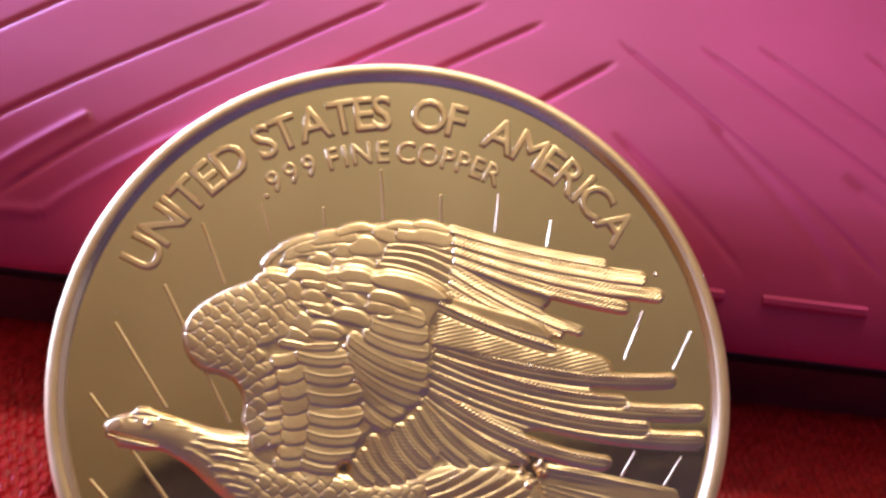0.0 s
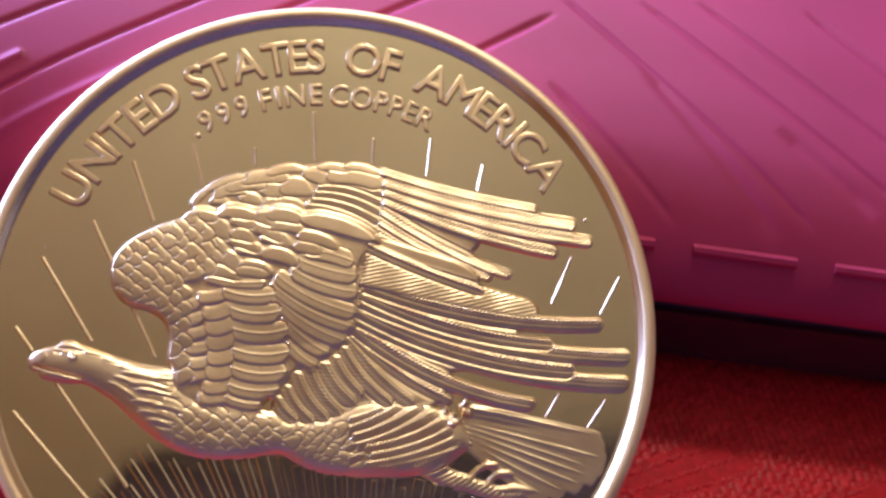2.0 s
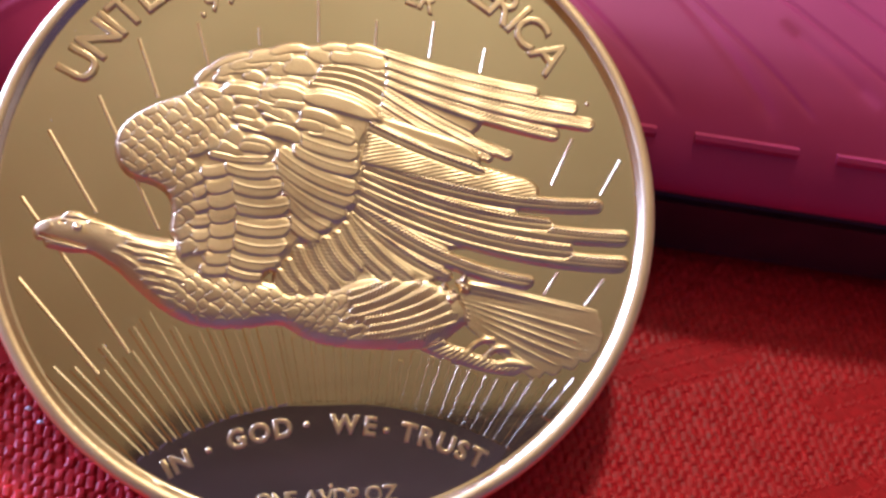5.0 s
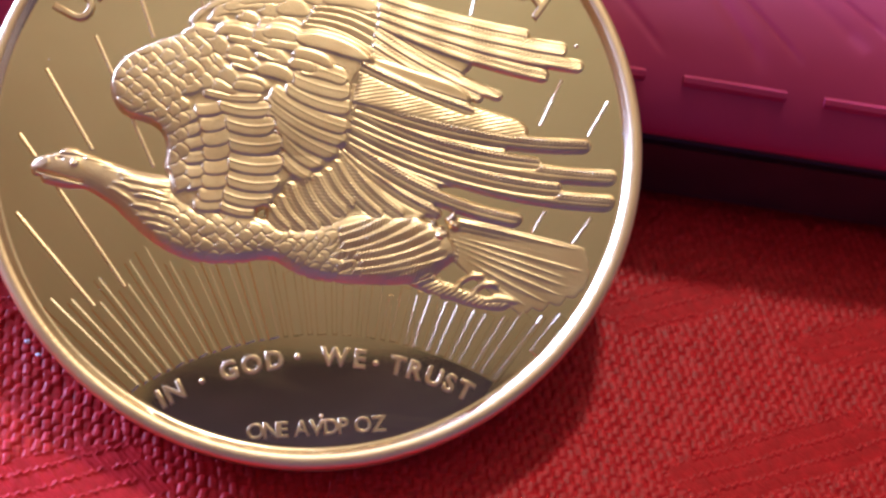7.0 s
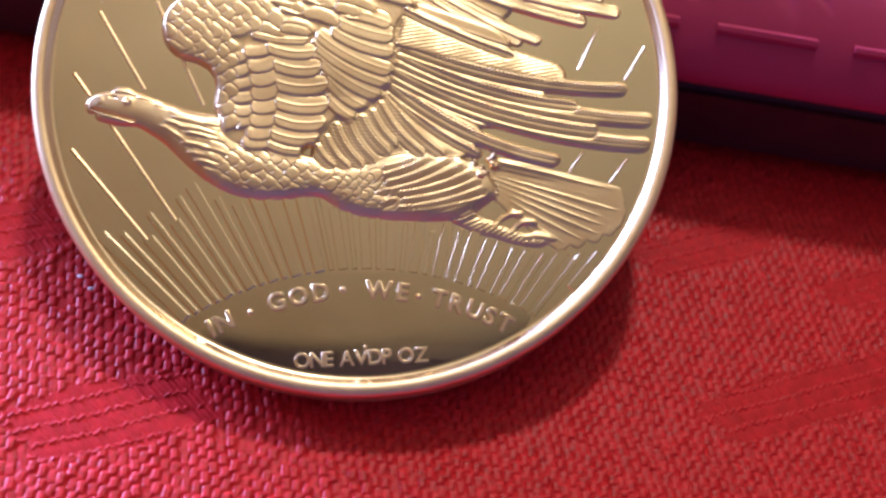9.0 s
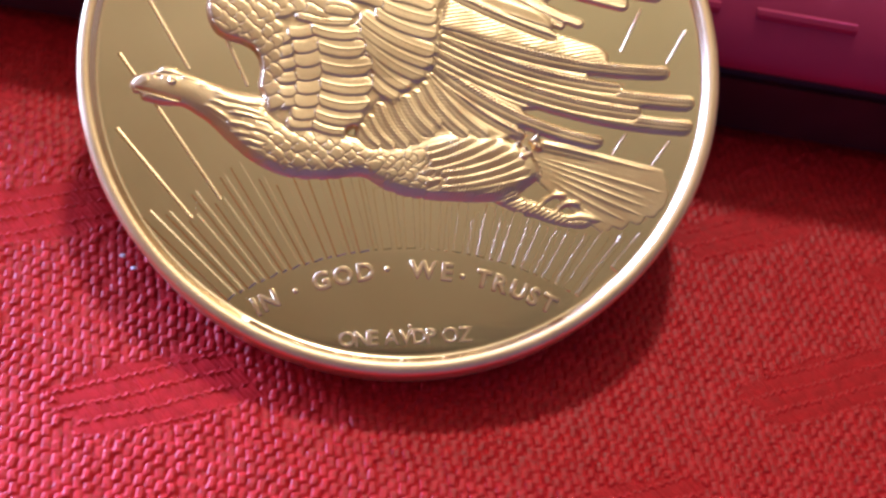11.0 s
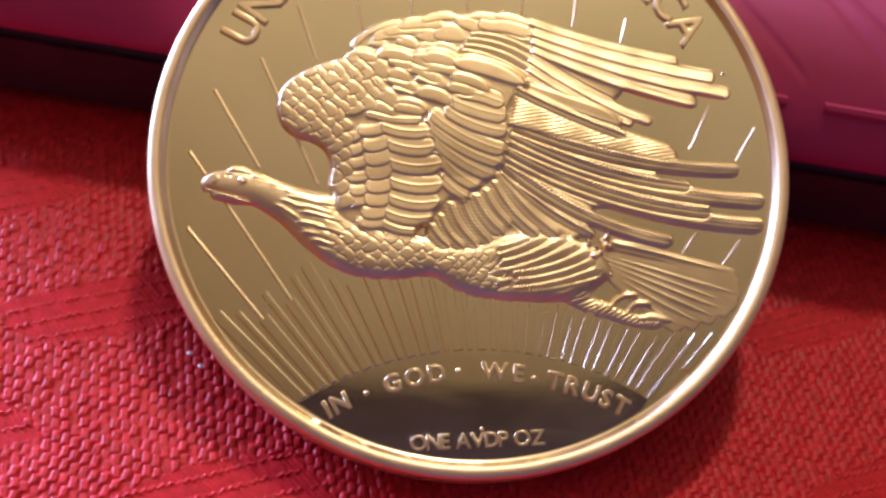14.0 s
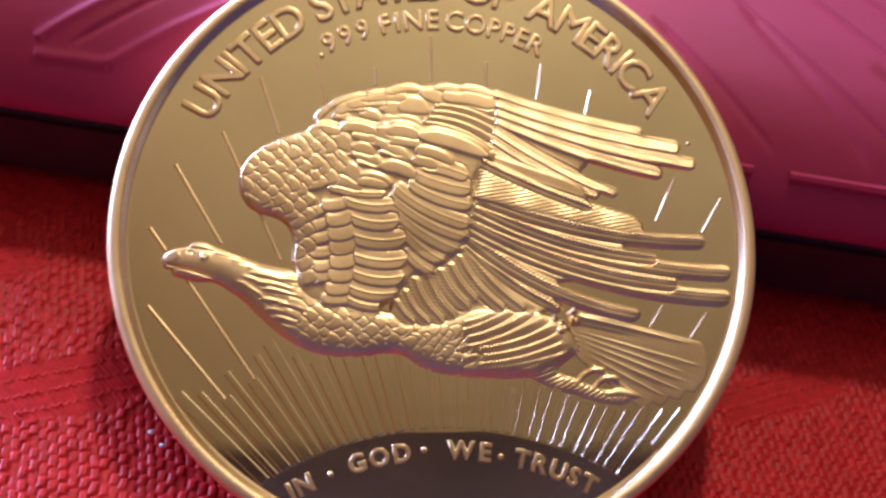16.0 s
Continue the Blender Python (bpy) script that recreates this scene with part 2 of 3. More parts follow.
xs, ys = np.arange(-30, 48.01, 0.075), np.arange(-14, 25.01, 0.075)
X, Y = np.meshgrid(xs, ys)
height, float_threads = weave(X, Y)
cloth = link("tablecloth", grid_mesh("tablecloth", X * MM, Y * MM, (height - 0.33) * MM), cloth_red)
cloth.data.materials.append(satin_red)
cloth.data.polygons.foreach_set("material_index", float_threads[:-1, :-1].astype(np.int32).ravel())
tagged(cloth, "red woven damask cloth lying flat on the table", "cloth", kind="structure")
bm = bmesh.new()
outer = [bm.verts.new((x, y, -0.0002)) for x, y in ((-0.56, -0.325), (0.56, -0.325), (0.56, 0.56), (-0.56, 0.56))]
inner = [bm.verts.new((x * MM, y * MM, -0.0002)) for x, y in ((-30, -14), (48, -14), (48, 25), (-30, 25))]
for k in range(4):
    bm.faces.new((outer[k], outer[(k + 1) % 4], inner[(k + 1) % 4], inner[k]))
part("cloth_border", bm, cloth_red, cloth)

# ---- pink case ----
case = tagged(new("case"), "glossy pink plastic case with moulded chevron grooves and a dark maroon base", "case")
case.matrix_world = pose(18.58 * math.sin(radians(9)) * MM, 18.58 * math.cos(radians(9)) * MM, 0, 0, 0, -9)
# front to back: distance behind the shadow line, height
PV = (6.2, 4.9, 4.35, 4.5, 5.2, 6.5, 9.0, 12.0, 15.5, 21.3, 40.0, 70.0)
PZ = (6.3, 6.4, 7.0, 7.8, 9.0, 10.5, 12.1, 13.2, 13.9, 14.7, 16.4, 17.5)
# moulded grooves: along, behind, along, behind, half width, depth
GROOVES = (
    (-26.0, 10.7, -10.0, 22.8, 0.19, 0.17), (-24.0, 7.2, -2.5, 24.0, 0.19, 0.19), (-12.0, 12.8, 4.0, 25.0, 0.19, 0.17), (-4.0, 15.0, 8.0, 24.0, 0.19, 0.16),
    (3.0, 13.4, 12.8, 21.4, 0.19, 0.17), (12.9, 23.2, 30.0, 8.3, 0.19, 0.13), (18.7, 18.0, 27.6, 7.6, 0.45, 0.12),
    (12.5, 15.8, 21.3, 7.6, 0.24, 0.13), (18.5, 23.6, 35.5, 10.6, 0.19, 0.13), (27.5, 14.8, 34.0, 9.7, 0.45, 0.11),
    (22.5, 24.3, 36.0, 14.0, 0.19, 0.13), (30.0, 25.0, 46.0, 11.0, 0.19, 0.13), (-30.0, 14.4, -20.0, 23.0, 0.19, 0.16),
)
RIDGES = ((-26.0, 7.4, -19.6, 12.4), (-21.4, 6.7, -12.0, 13.2), (-26.0, 6.6, -21.4, 6.7))


def band(U, V, x0, y0, x1, y1, half, fade=0.01):
    dx, dy = x1 - x0, y1 - y0
    s = np.clip(((U - x0) * dx + (V - y0) * dy) / (dx * dx + dy * dy), 0, 1)
    d = np.hypot(U - x0 - s * dx, V - y0 - s * dy)
    run = np.minimum(s, 1 - s) * math.hypot(dx, dy)
    return np.exp(-((d / half) ** 2)) * np.clip(run / fade, 0, 1)


def lid():
    pv, pz = np.array(PV), np.array(PZ)
    s = np.concatenate([[0], np.cumsum(np.hypot(np.diff(pv), np.diff(pz)))])
    fine = np.concatenate([np.arange(0, 34, 0.13), np.arange(34, s[-1], 4.0)])
    v, z = np.interp(fine, s, pv), np.interp(fine, s, pz)
    for _ in range(90):
        v[1:246], z[1:246] = (v[:245] + v[1:246] + v[2:247]) / 3, (z[:245] + z[1:246] + z[2:247]) / 3
    us = np.arange(-45, 75, 0.15)
    U, _ = np.meshgrid(us, fine)
    Vv, Zz = np.repeat(v[:, None], len(us), 1), np.repeat(z[:, None], len(us), 1)
    tv, tz = np.gradient(v, fine), np.gradient(z, fine)
    n = np.hypot(tv, tz)
    nv, nz = (-tz / n)[:, None], (tv / n)[:, None]
    d = np.zeros_like(U)
    for g in GROOVES:
        d = np.minimum(d, -g[5] * band(U, Vv, *g[:5], 1.5))
    for g in RIDGES:
        d += 0.14 * band(U, Vv, *g, 0.30)
    return grid_mesh("lid", U * MM, (Vv + nv * d) * MM, (Zz + nz * d) * MM)


link("lid", lid(), pink, case)
for u0, u1 in ((18.0, 20.0), (22.45, 29.1), (31.55, 38.2), (40.7, 47.4)):
    # a shallow wedge that thickens along its length
    bm = bmesh.new()
    rings = []
    for u, k in ((u0, 0.35), (u0 + 0.25, 0.6), (u1 - 0.3, 1.0), (u1, 0.5)):
        rings.append([bm.verts.new((u * MM, v * MM, z * MM)) for v, z in ((7.2, 10.6), (6.62 - 0.10 * k, 10.76 + 0.10 * k), (6.42 - 0.14 * k, 10.62), (6.3, 10.25), (6.9, 10.0))])
    for p, q in zip(rings, rings[1:]):
        for k in range(5):
            bm.faces.new((p[k], p[(k + 1) % 5], q[(k + 1) % 5], q[k]))
    bm.faces.new(rings[0]), bm.faces.new(rings[-1])
    part("moulded_rib", bm, pink, case)
bm = bmesh.new()
box(bm, -44 * MM, 74 * MM, 5.0 * MM, 69 * MM, 0.2 * MM, 6.6 * MM)
bmesh.ops.bevel(bm, geom=bm.edges[:], offset=0.8 * MM, segments=3, affect="EDGES")
part("base", bm, black, case, "dark maroon base under the lid")

# ---- coin ----
coin = tagged(new("coin"), "bright gold-toned copper bullion coin with eagle relief, leaning on the case", "coin")
coin.matrix_world = pose(0, 0, 0, 20.557, -4.003, 0)
LIFT = (3.811, 19.124, 2.6)


def on_coin(ob):
    ob.location = [v * MM for v in LIFT]
    return ob


on_coin(lathe("blank", [(0, -2.6), (19.1, -2.6), (19.38, -2.5), (19.5, -2.25), (19.5, 0.08), (19.49, 0.15), (19.46, 0.22)], rim_metal, coin))
on_coin(lathe("rim", [(19.46, 0.22), (19.42, 0.29), (19.36, 0.35), (19.28, 0.395), (19.18, 0.422), (19.06, 0.435), (18.96, 0.43), (18.86, 0.408), (18.78, 0.37), (18.72, 0.32)], rim_metal, coin, "raised satin rim"))
on_coin(lathe("rim_bevel", [(18.72, 0.32), (18.66, 0.26), (18.56, 0.163), (18.46, 0.066), (18.41, 0.025), (18.35, 0.005), (18.28, 0.0)], bevel_metal, coin, "sloped inner side of the rim"))
on_coin(lathe("field", [(18.28, 0.0), (18.1, 0.0), (12, 0.0), (6, 0.0), (0, 0.0)], mirror, coin, "mirror-polished flat field"))
SUN = (-0.30, -31.15)


def to_coin(angle, r):
    return SUN[0] + r * math.cos(radians(angle)), SUN[1] + r * math.sin(radians(angle))


def streak(x0, y0, x1, y1, wide, h, slope=0.06, name="ray"):
    """A thin raised line between two points of the field, with sloped sides."""
    bm = bmesh.new()
    L = math.hypot(x1 - x0, y1 - y0)
    c, d = (x1 - x0) / L, (y1 - y0) / L
    rings = []
    for grow, z in ((slope, -0.01), (0.0, h)):
        rings.append([bm.verts.new(((x + c * e * grow - d * w * (wide / 2 + grow)) * MM, (y + d * e * grow + c * w * (wide / 2 + grow)) * MM, z * MM))
                      for x, y, e, w in ((x0, y0, -1, -1), (x1, y1, 1, -1), (x1, y1, 1, 1), (x0, y0, -1, 1))])
    low, top = rings
    bm.faces.new(top)
    for k in range(4):
        bm.faces.new((low[k], low[(k + 1) % 4], top[(k + 1) % 4], top[k]))
    return on_coin(part(name, bm, frosted, coin))


# long thin rays over the upper field
for x0, y0, x1, y1 in ((-17.01, 0.19, -16.1, -1.15), (-15.63, 4.15, -12.9, -0.75), (-12.86, 6.23, -9.4, -1.8), (-10.62, 9.78, -9.5, 6.2),
                       (-7.19, 10.79, -6.6, 8.2), (-3.61, 10.46, -3.58, 9.4), (-0.05, 12.64, -0.09, 9.6), (3.43, 10.89, 3.3, 9.3),
                       (6.9, 10.82, 6.49, 8.5), (9.92, 9.02, 9.52, 7.5), (14.86, 3.2, 13.42, 0.41), (17.61, 1.79, 16.27, -0.33),
                       (13.41, -4.95, 12.51, -6.23), (16.08, -5.43, 14.91, -6.91), (-17.0, -4.53, -11.9, -10.8), (-14.78, -3.02, -9.9, -10.4)):
    if x0 < -9:
        streak(x0, y0, x1, y1, 0.04, 0.036, 0.11)
    elif x0 < 5:
        streak(x0, y0, x1, y1, 0.03, 0.030, 0.09)
    elif x0 < 9.5:
        streak(x0, y0, x1, y1, 0.04, 0.035)
    else:
        streak(x0, y0, x1, y1, 0.05, 0.045)


def bar(phi, wide, far):
    """A flat-topped ray that rises from the half sun; steep walls, squared ends."""
    fx = 0.27 + 1.12 * min(max((phi - 60) / 60, 0), 1)
    x0, y0 = to_coin(phi, 19.22)
    L = math.hypot(x0 - fx, y0 + 26.4)
    c, d = (x0 - fx) / L, (y0 + 26.4) / L
    run = 0.0
    while math.hypot(x0 + c * run - SUN[0], y0 + d * run - SUN[1]) < far:
        run += 0.02
    shut = [r for r in np.arange(0, run, 0.02) if math.hypot(x0 + c * r, y0 + d * r) < 18.1]
    if not shut or shut[-1] - shut[0] < 0.4:
        return None
    bm = bmesh.new()
    grow_far = 1 + 0.35 * (shut[-1] - shut[0]) / L
    rings = []
    for grow, z in ((0.10 if phi > 95 else 0.045, -0.01), (0.0, 0.036 if phi > 95 else 0.041)):
        ring = []
        for r, e, w, k in ((shut[0], -1, -1, 1.0), (shut[-1], 1, -1, grow_far), (shut[-1], 1, 1, grow_far), (shut[0], -1, 1, 1.0)):
            q = w * (wide / 2 * k + grow)
            rr = r + e * grow * (0.15 if e > 0 and phi > 95 else 1.0)
            ring.append(bm.verts.new(((x0 + c * rr - d * q) * MM, (y0 + d * rr + c * q) * MM, z * MM)))
        rings.append(ring)
    low, top = rings
    bm.faces.new(top)
    for k in range(4):
        bm.faces.new((low[k], low[(k + 1) % 4], top[(k + 1) % 4], top[k]))
    for f in list(bm.faces)[1:]:
        f.material_index = 1
    ob = part("ray", bm, mirror, coin)
    ob.data.materials.append(bevel_metal if phi > 95 else wall_metal)
    return on_coin(ob)


for k in range(-8, 9):
    phi = 88.5 + 4.08 * k
    bar(phi, 0.50, np.interp(phi, (57, 60.6, 65, 69, 73, 77, 85, 88.5, 92.5, 97, 105, 109, 113, 117, 122), (24.5, 23.3, 22.3, 22.2, 22.5, 22.4, 22.1, 22.3, 22.9, 23.9, 24.3, 26.3, 24.6, 24.4, 26.4)))
    bar(phi - 2.04, 0.22, np.interp(phi - 2.04, (58, 62.7, 67, 71, 75, 78, 82, 90, 94.8, 99, 107, 111.4, 115.5, 119.5), (23.9, 22.6, 22.2, 22.3, 22.4, 21.8, 22.0, 22.5, 23.6, 24.2, 25.0, 26.0, 25.7, 25.4)))

# the risen sun
a = np.radians(np.linspace(58.0, 122.0, 120))
ca, sa = np.cos(a), np.sin(a)
bb = SUN[0] * ca + SUN[1] * sa
near = -bb - np.sqrt(np.clip(bb * bb - (SUN[0] ** 2 + SUN[1] ** 2 - 18.2 ** 2), 0, None))
rr = near[None, :] + (19.1 - near)[None, :] * (1 - np.linspace(1, 0, 30)[:, None] ** 2.5)
rr = np.minimum(rr, 19.1)
Zs = 0.004 + 0.07 * np.clip((rr - near) / 6.0, 0, 1)
on_coin(link("sun", grid_mesh("sun", (SUN[0] + rr * ca) * MM, (SUN[1] + rr * sa) * MM, Zs * MM), mirror, coin, "mirror-polished half sun"))

# ---- lettering ----
GLYPHS = {}


def glyph(ch, weight=-0.012):
    """A letter as a mesh: capital height 1, from x = 0; with its advance."""
    if (ch, weight) not in GLYPHS:
        cu = bpy.data.curves.new("letter", "FONT")
        cu.body, cu.extrude, cu.bevel_depth, cu.bevel_resolution, cu.resolution_u, cu.offset = ch, 0.03, 0.034, 2, 3, weight
        ob = bpy.data.objects.new("letter", cu)
        scene.collection.objects.link(ob)
        me = bpy.data.meshes.new_from_object(ob.evaluated_get(bpy.context.evaluated_depsgraph_get()))
        bpy.data.objects.remove(ob)
        co = np.zeros(len(me.vertices) * 3)
        me.vertices.foreach_get("co", co)
        GLYPHS[ch, weight] = (me, co.reshape(-1, 3))
    return GLYPHS[ch, weight]


CAP = glyph("I")[1][:, 1].max()


def letters(text, place, cap, span, height, squeeze=1.0, weight=-0.012):
    """Letters set out over span millimetres; place gives x, y and turn at a distance along the line."""
    space, widths = 0.42 * cap, []
    for ch in text:
        widths.append(space if ch == " " else (np.ptp(glyph(ch, weight)[1][:, 0]) / CAP * cap * squeeze))
    gap = (span - sum(widths)) / (len(text) - 1)
    at = 0.0
    for ch, w in zip(text, widths):
        if ch != " ":
            me0, co = glyph(ch, weight)
            me = me0.copy()
            x, y, turn = place(at + w / 2)
            c, s = math.cos(turn), math.sin(turn)
            lx = (co[:, 0] - (co[:, 0].min() + co[:, 0].max()) / 2) / CAP * cap * squeeze
            ly = co[:, 1] / CAP * cap
            lz = (co[:, 2] / 0.06 + 0.9) * height / 1.9
            q = np.stack([x + lx * c - ly * s, y + lx * s + ly * c, lz], -1) * MM
            me.vertices.foreach_set("co", q.ravel())
            on_coin(link("letter", me, frosted, coin, smooth=False))
        at += w + gap


def arc(centre, r, start):
    def place(d):
        t = radians(start) - d / r
        return centre[0] + r * math.cos(t), centre[1] + r * math.sin(t), t - math.pi / 2
    return place


for word, start, end in (("UNITED", 153.0, 119.6), ("STATES", 117.4, 87.0), ("OF", 83.2, 70.9), ("AMERICA", 67.0, 27.6)):
    letters(word, arc((0, 0), 15.25, start), 2.1, radians(start - end) * 15.25, 0.20, 0.95)
for word, start, end in ((".999", 121.9, 106.4), ("FINE", 103.6, 87.8), ("COPPER", 86.2, 58.8)):
    letters(word, arc((0, 0), 13.15, start), 1.32, radians(start - end) * 13.15, 0.16, 0.92)
letters("IN", arc(SUN, 17.45, 118.6), 1.0, 1.45, 0.22, 1.0, 0.008)
letters("GOD", arc(SUN, 17.45, 107.0), 1.0, 3.55, 0.22, 1.0, 0.008)
letters("WE", arc(SUN, 17.45, 88.9), 1.0, 2.55, 0.22, 1.0, 0.008)
letters("TRUST", arc(SUN, 17.45, 76.3), 1.0, 4.9, 0.22, 1.0, 0.008)
letters("ONE AVDP OZ", lambda d: (-4.05 + d, -17.72 + 0.03 * d, 0.03), 0.86, 7.75, 0.12)
for x, y, r in ((-6.54, -14.41, 0.20), (-1.21, -13.18, 0.22), (3.18, -13.67, 0.22), (0.05, -16.55, 0.12), (15.90, 5.40, 0.13)):
    on_coin(lathe("dot", [(0, 0.14), (r * 0.6, 0.12), (r, 0.0)], frosted, coin, "", 16, (x, y)))

# ---- the eagle in relief ----
# each feather: root x, y, tip x, y, bow, half width, in millimetres
FAR_PRIMARIES = (
    (3.4, 5.05, 9.23, 1.8, -0.17, 0.28), (3.53, 5.72, 10.01, 1.95, -0.21, 0.28), (3.7, 6.39, 11.22, 2.09, -0.28, 0.35),
    (3.91, 7.07, 14.13, 3.38, -0.35, 0.42), (3.94, 7.67, 16.3, 4.01, -0.42, 0.44), (3.96, 8.24, 15.39, 5.13, -0.35, 0.44),
    (3.74, 8.85, 13.1, 6.19, -0.21, 0.28),
)
FAR_STRIPES = (
    (-1.1, 6.48, 3.47, 4.3, 0.28, 0.31), (-0.75, 6.74, 3.42, 4.89, 0.31, 0.28), (-0.39, 7.12, 3.52, 5.48, 0.31, 0.26),
    (-0.2, 7.49, 3.62, 6.08, 0.31, 0.26), (0.02, 7.87, 3.71, 6.68, 0.28, 0.25), (0.24, 8.25, 3.77, 7.21, 0.28, 0.25),
)
FAR_COVERTS = (
    (-7.34, 6.87, -6.05, 8.07, 0.18, 0.25), (-6.27, 7.17, -5.09, 7.03, 0.1, 0.24), (-3.36, 6.88, -0.72, 6.59, 0.21, 0.31),
    (-4.57, 7.33, -3.22, 6.96, 0.14, 0.31), (-6.06, 7.47, -4.11, 7.7, 0.24, 0.31), (-3.34, 7.78, -1.88, 7.49, 0.17, 0.45),
    (-5.36, 7.96, -2.92, 8.09, 0.21, 0.38), (-2.22, 7.79, -0.27, 7.53, 0.28, 0.52), (-4.52, 8.45, -1.65, 8.54, 0.21, 0.42),
    (-6.47, 7.88, -4.09, 8.76, 0.21, 0.25), (-2.97, 8.84, -0.68, 9.08, 0.18, 0.32), (-0.8, 8.85, 0.52, 8.1, 0.21, 0.46),
    (0.54, 8.55, 3.87, 7.89, 0.28, 0.49), (0.02, 9.16, 1.96, 8.94, 0.14, 0.28), (1.62, 9.21, 3.83, 8.65, 0.14, 0.28),
)
PRIMARIES = (
    (2.75, 4.05, 9.38, 1.11, -0.14, 0.31), (2.5, 2.88, 12.66, -0.06, -0.07, 1.03), (2.46, 1.86, 16.45, -1.02, -0.76, 0.48),
    (2.3, 1.35, 13.34, -2.07, -0.62, 0.41), (2.18, 0.99, 17.88, -3.03, -0.89, 0.52), (1.99, 0.42, 14.46, -3.71, -0.75, 0.48),
    (1.91, 0.06, 17.66, -4.58, -1.02, 0.55), (1.81, -0.58, 12.03, -5.57, -0.81, 0.47), (1.67, -0.86, 7.26, -5.18, -0.47, 0.34),
)
SECONDARIES = (
    (1.44, -1.23, 4.94, -5.23, -0.34, 0.34), (1.01, -1.79, 3.72, -5.22, -0.3, 0.3), (0.46, -2.28, 2.06, -4.65, -0.2, 0.34),
    (-0.16, -2.62, 1.64, -5.13, -0.24, 0.37), (-0.95, -2.89, 0.81, -5.67, -0.27, 0.37), (-1.69, -3.1, 0.07, -5.93, -0.27, 0.34),
    (-2.25, -3.85, -0.73, -5.99, -0.24, 0.3), (-2.83, -4.43, -1.6, -5.91, -0.17, 0.3),
)
SHELL = (
    (-1.96, -1.31, -0.31, -2.79, -0.17, 0.41), (-2.2, 0.25, 0.38, -2.09, -0.27, 0.51), (-2.71, 1.39, 1.29, -1.4, -0.34, 0.51),
    (-2.84, 2.11, 1.8, -0.62, -0.38, 0.44), (-2.55, 2.61, 1.96, 0.16, -0.34, 0.48), (-1.66, 2.9, 2.15, 1.38, -0.27, 0.51),
    (-1.3, 3.48, 2.15, 2.39, -0.17, 0.58), (-0.84, 3.99, 1.94, 3.19, 0.14, 0.52),
)
COVERT_BARS = (
    (-5.49, -4.26, -3.44, -4.76, -0.17, 0.37), (-5.35, -3.57, -2.49, -3.94, -0.27, 0.47), (-5.14, -2.64, -2.13, -2.98, -0.27, 0.5),
    (-5.06, -1.6, -1.91, -1.87, -0.27, 0.54), (-5.04, -0.44, -1.94, -0.6, -0.27, 0.57), (-5.17, 0.76, -2.33, 0.46, -0.27, 0.54),
    (-5.56, 1.83, -2.64, 1.46, -0.24, 0.48), (-6.5, 2.62, -3.11, 2.18, -0.17, 0.34),
)
INNER_BARS = (
    (-7.04, -4.24, -5.22, -4.19, -0.2, 0.33), (-6.81, -3.63, -5.08, -3.51, -0.2, 0.36), (-6.6, -2.87, -4.8, -2.61, -0.2, 0.4),
    (-6.53, -2.04, -4.76, -1.78, -0.2, 0.4), (-6.53, -1.21, -4.85, -0.87, -0.2, 0.4), (-6.59, -0.37, -4.9, -0.02, -0.2, 0.4),
    (-6.72, 0.48, -5.03, 0.9, -0.2, 0.41), (-6.98, 1.41, -5.15, 1.76, -0.17, 0.37),
)
ROOT_BARS = (
    (-8, -3, -6.27, -2.74, -0.17, 0.33), (-7.86, -2.24, -6.13, -2.12, -0.17, 0.33), (-7.86, -1.41, -6.19, -1.28, -0.17, 0.33),
    (-7.93, -0.64, -6.32, -0.37, -0.17, 0.33), (-8.19, 0.14, -6.58, 0.41, -0.17, 0.34), (-8.36, 0.98, -6.71, 1.26, -0.17, 0.34),
)
MID_LEAVES = (
    (-6.5, 2.98, -4.47, 2.4, 0.14, 0.27), (-6.08, 4, -4.46, 2.83, 0.21, 0.35), (-4.63, 3.2, -2.69, 2.62, 0.17, 0.27),
    (-6.49, 4.87, -4.78, 4.65, 0.17, 0.31), (-7.85, 4, -6.09, 3.38, 0.17, 0.38), (-4.8, 2.84, -2.93, 2.47, 0.1, 0.24),
    (-4.85, 4.21, -3.08, 3.74, 0.21, 0.34), (-3.42, 3.85, -1.2, 3.12, 0.21, 0.34), (-5.12, 4.65, -3.42, 3.99, 0.17, 0.27),
    (-3.4, 4.84, -1.52, 4.21, 0.21, 0.31), (-1.52, 4.21, 0.09, 3.74, 0.14, 0.31), (-4.15, 5.46, -2.03, 4.58, 0.21, 0.28),
)
TOP_LEAVES = (
    (-6.48, 5.68, -5.05, 4.8, 0.24, 0.42), (-5.11, 5.94, -3.67, 5.46, 0.17, 0.34), (-5.12, 5.09, -3.68, 4.65, 0.14, 0.28),
    (-3.04, 5.57, -0.84, 5.1, 0.17, 0.31), (-1.26, 4.87, 1.07, 3.99, 0.21, 0.28), (-3.72, 6.2, -2.63, 5.54, 0.21, 0.38),
    (-3.03, 6.2, -0.79, 5.76, 0.17, 0.35), (-5.79, 6.34, -3.52, 6.05, 0.21, 0.31), (-7.85, 6.19, -5.72, 6.05, 0.17, 0.31),
    (-1.06, 5.91, 3.44, 4.36, 0.24, 0.52),
)
UNDERLAY = ((-5.5, 7.3, 9.5, 4.3, 0.41, 1.2), (1.0, 1.8, 11.2, -1.8, -0.34, 2.6), (1.2, 4.4, 9.2, 1.6, 0.0, 0.9), (0.0, -2.6, 6.6, -4.6, 0.1, 1.2))
MOUTH = (-15.9, -2.05, -13.4, -2.83)
BROW = (-14.7, -1.1, -13.3, -1.35)
NOSTRIL = (-14.75, -1.32, -14.55, -1.38)
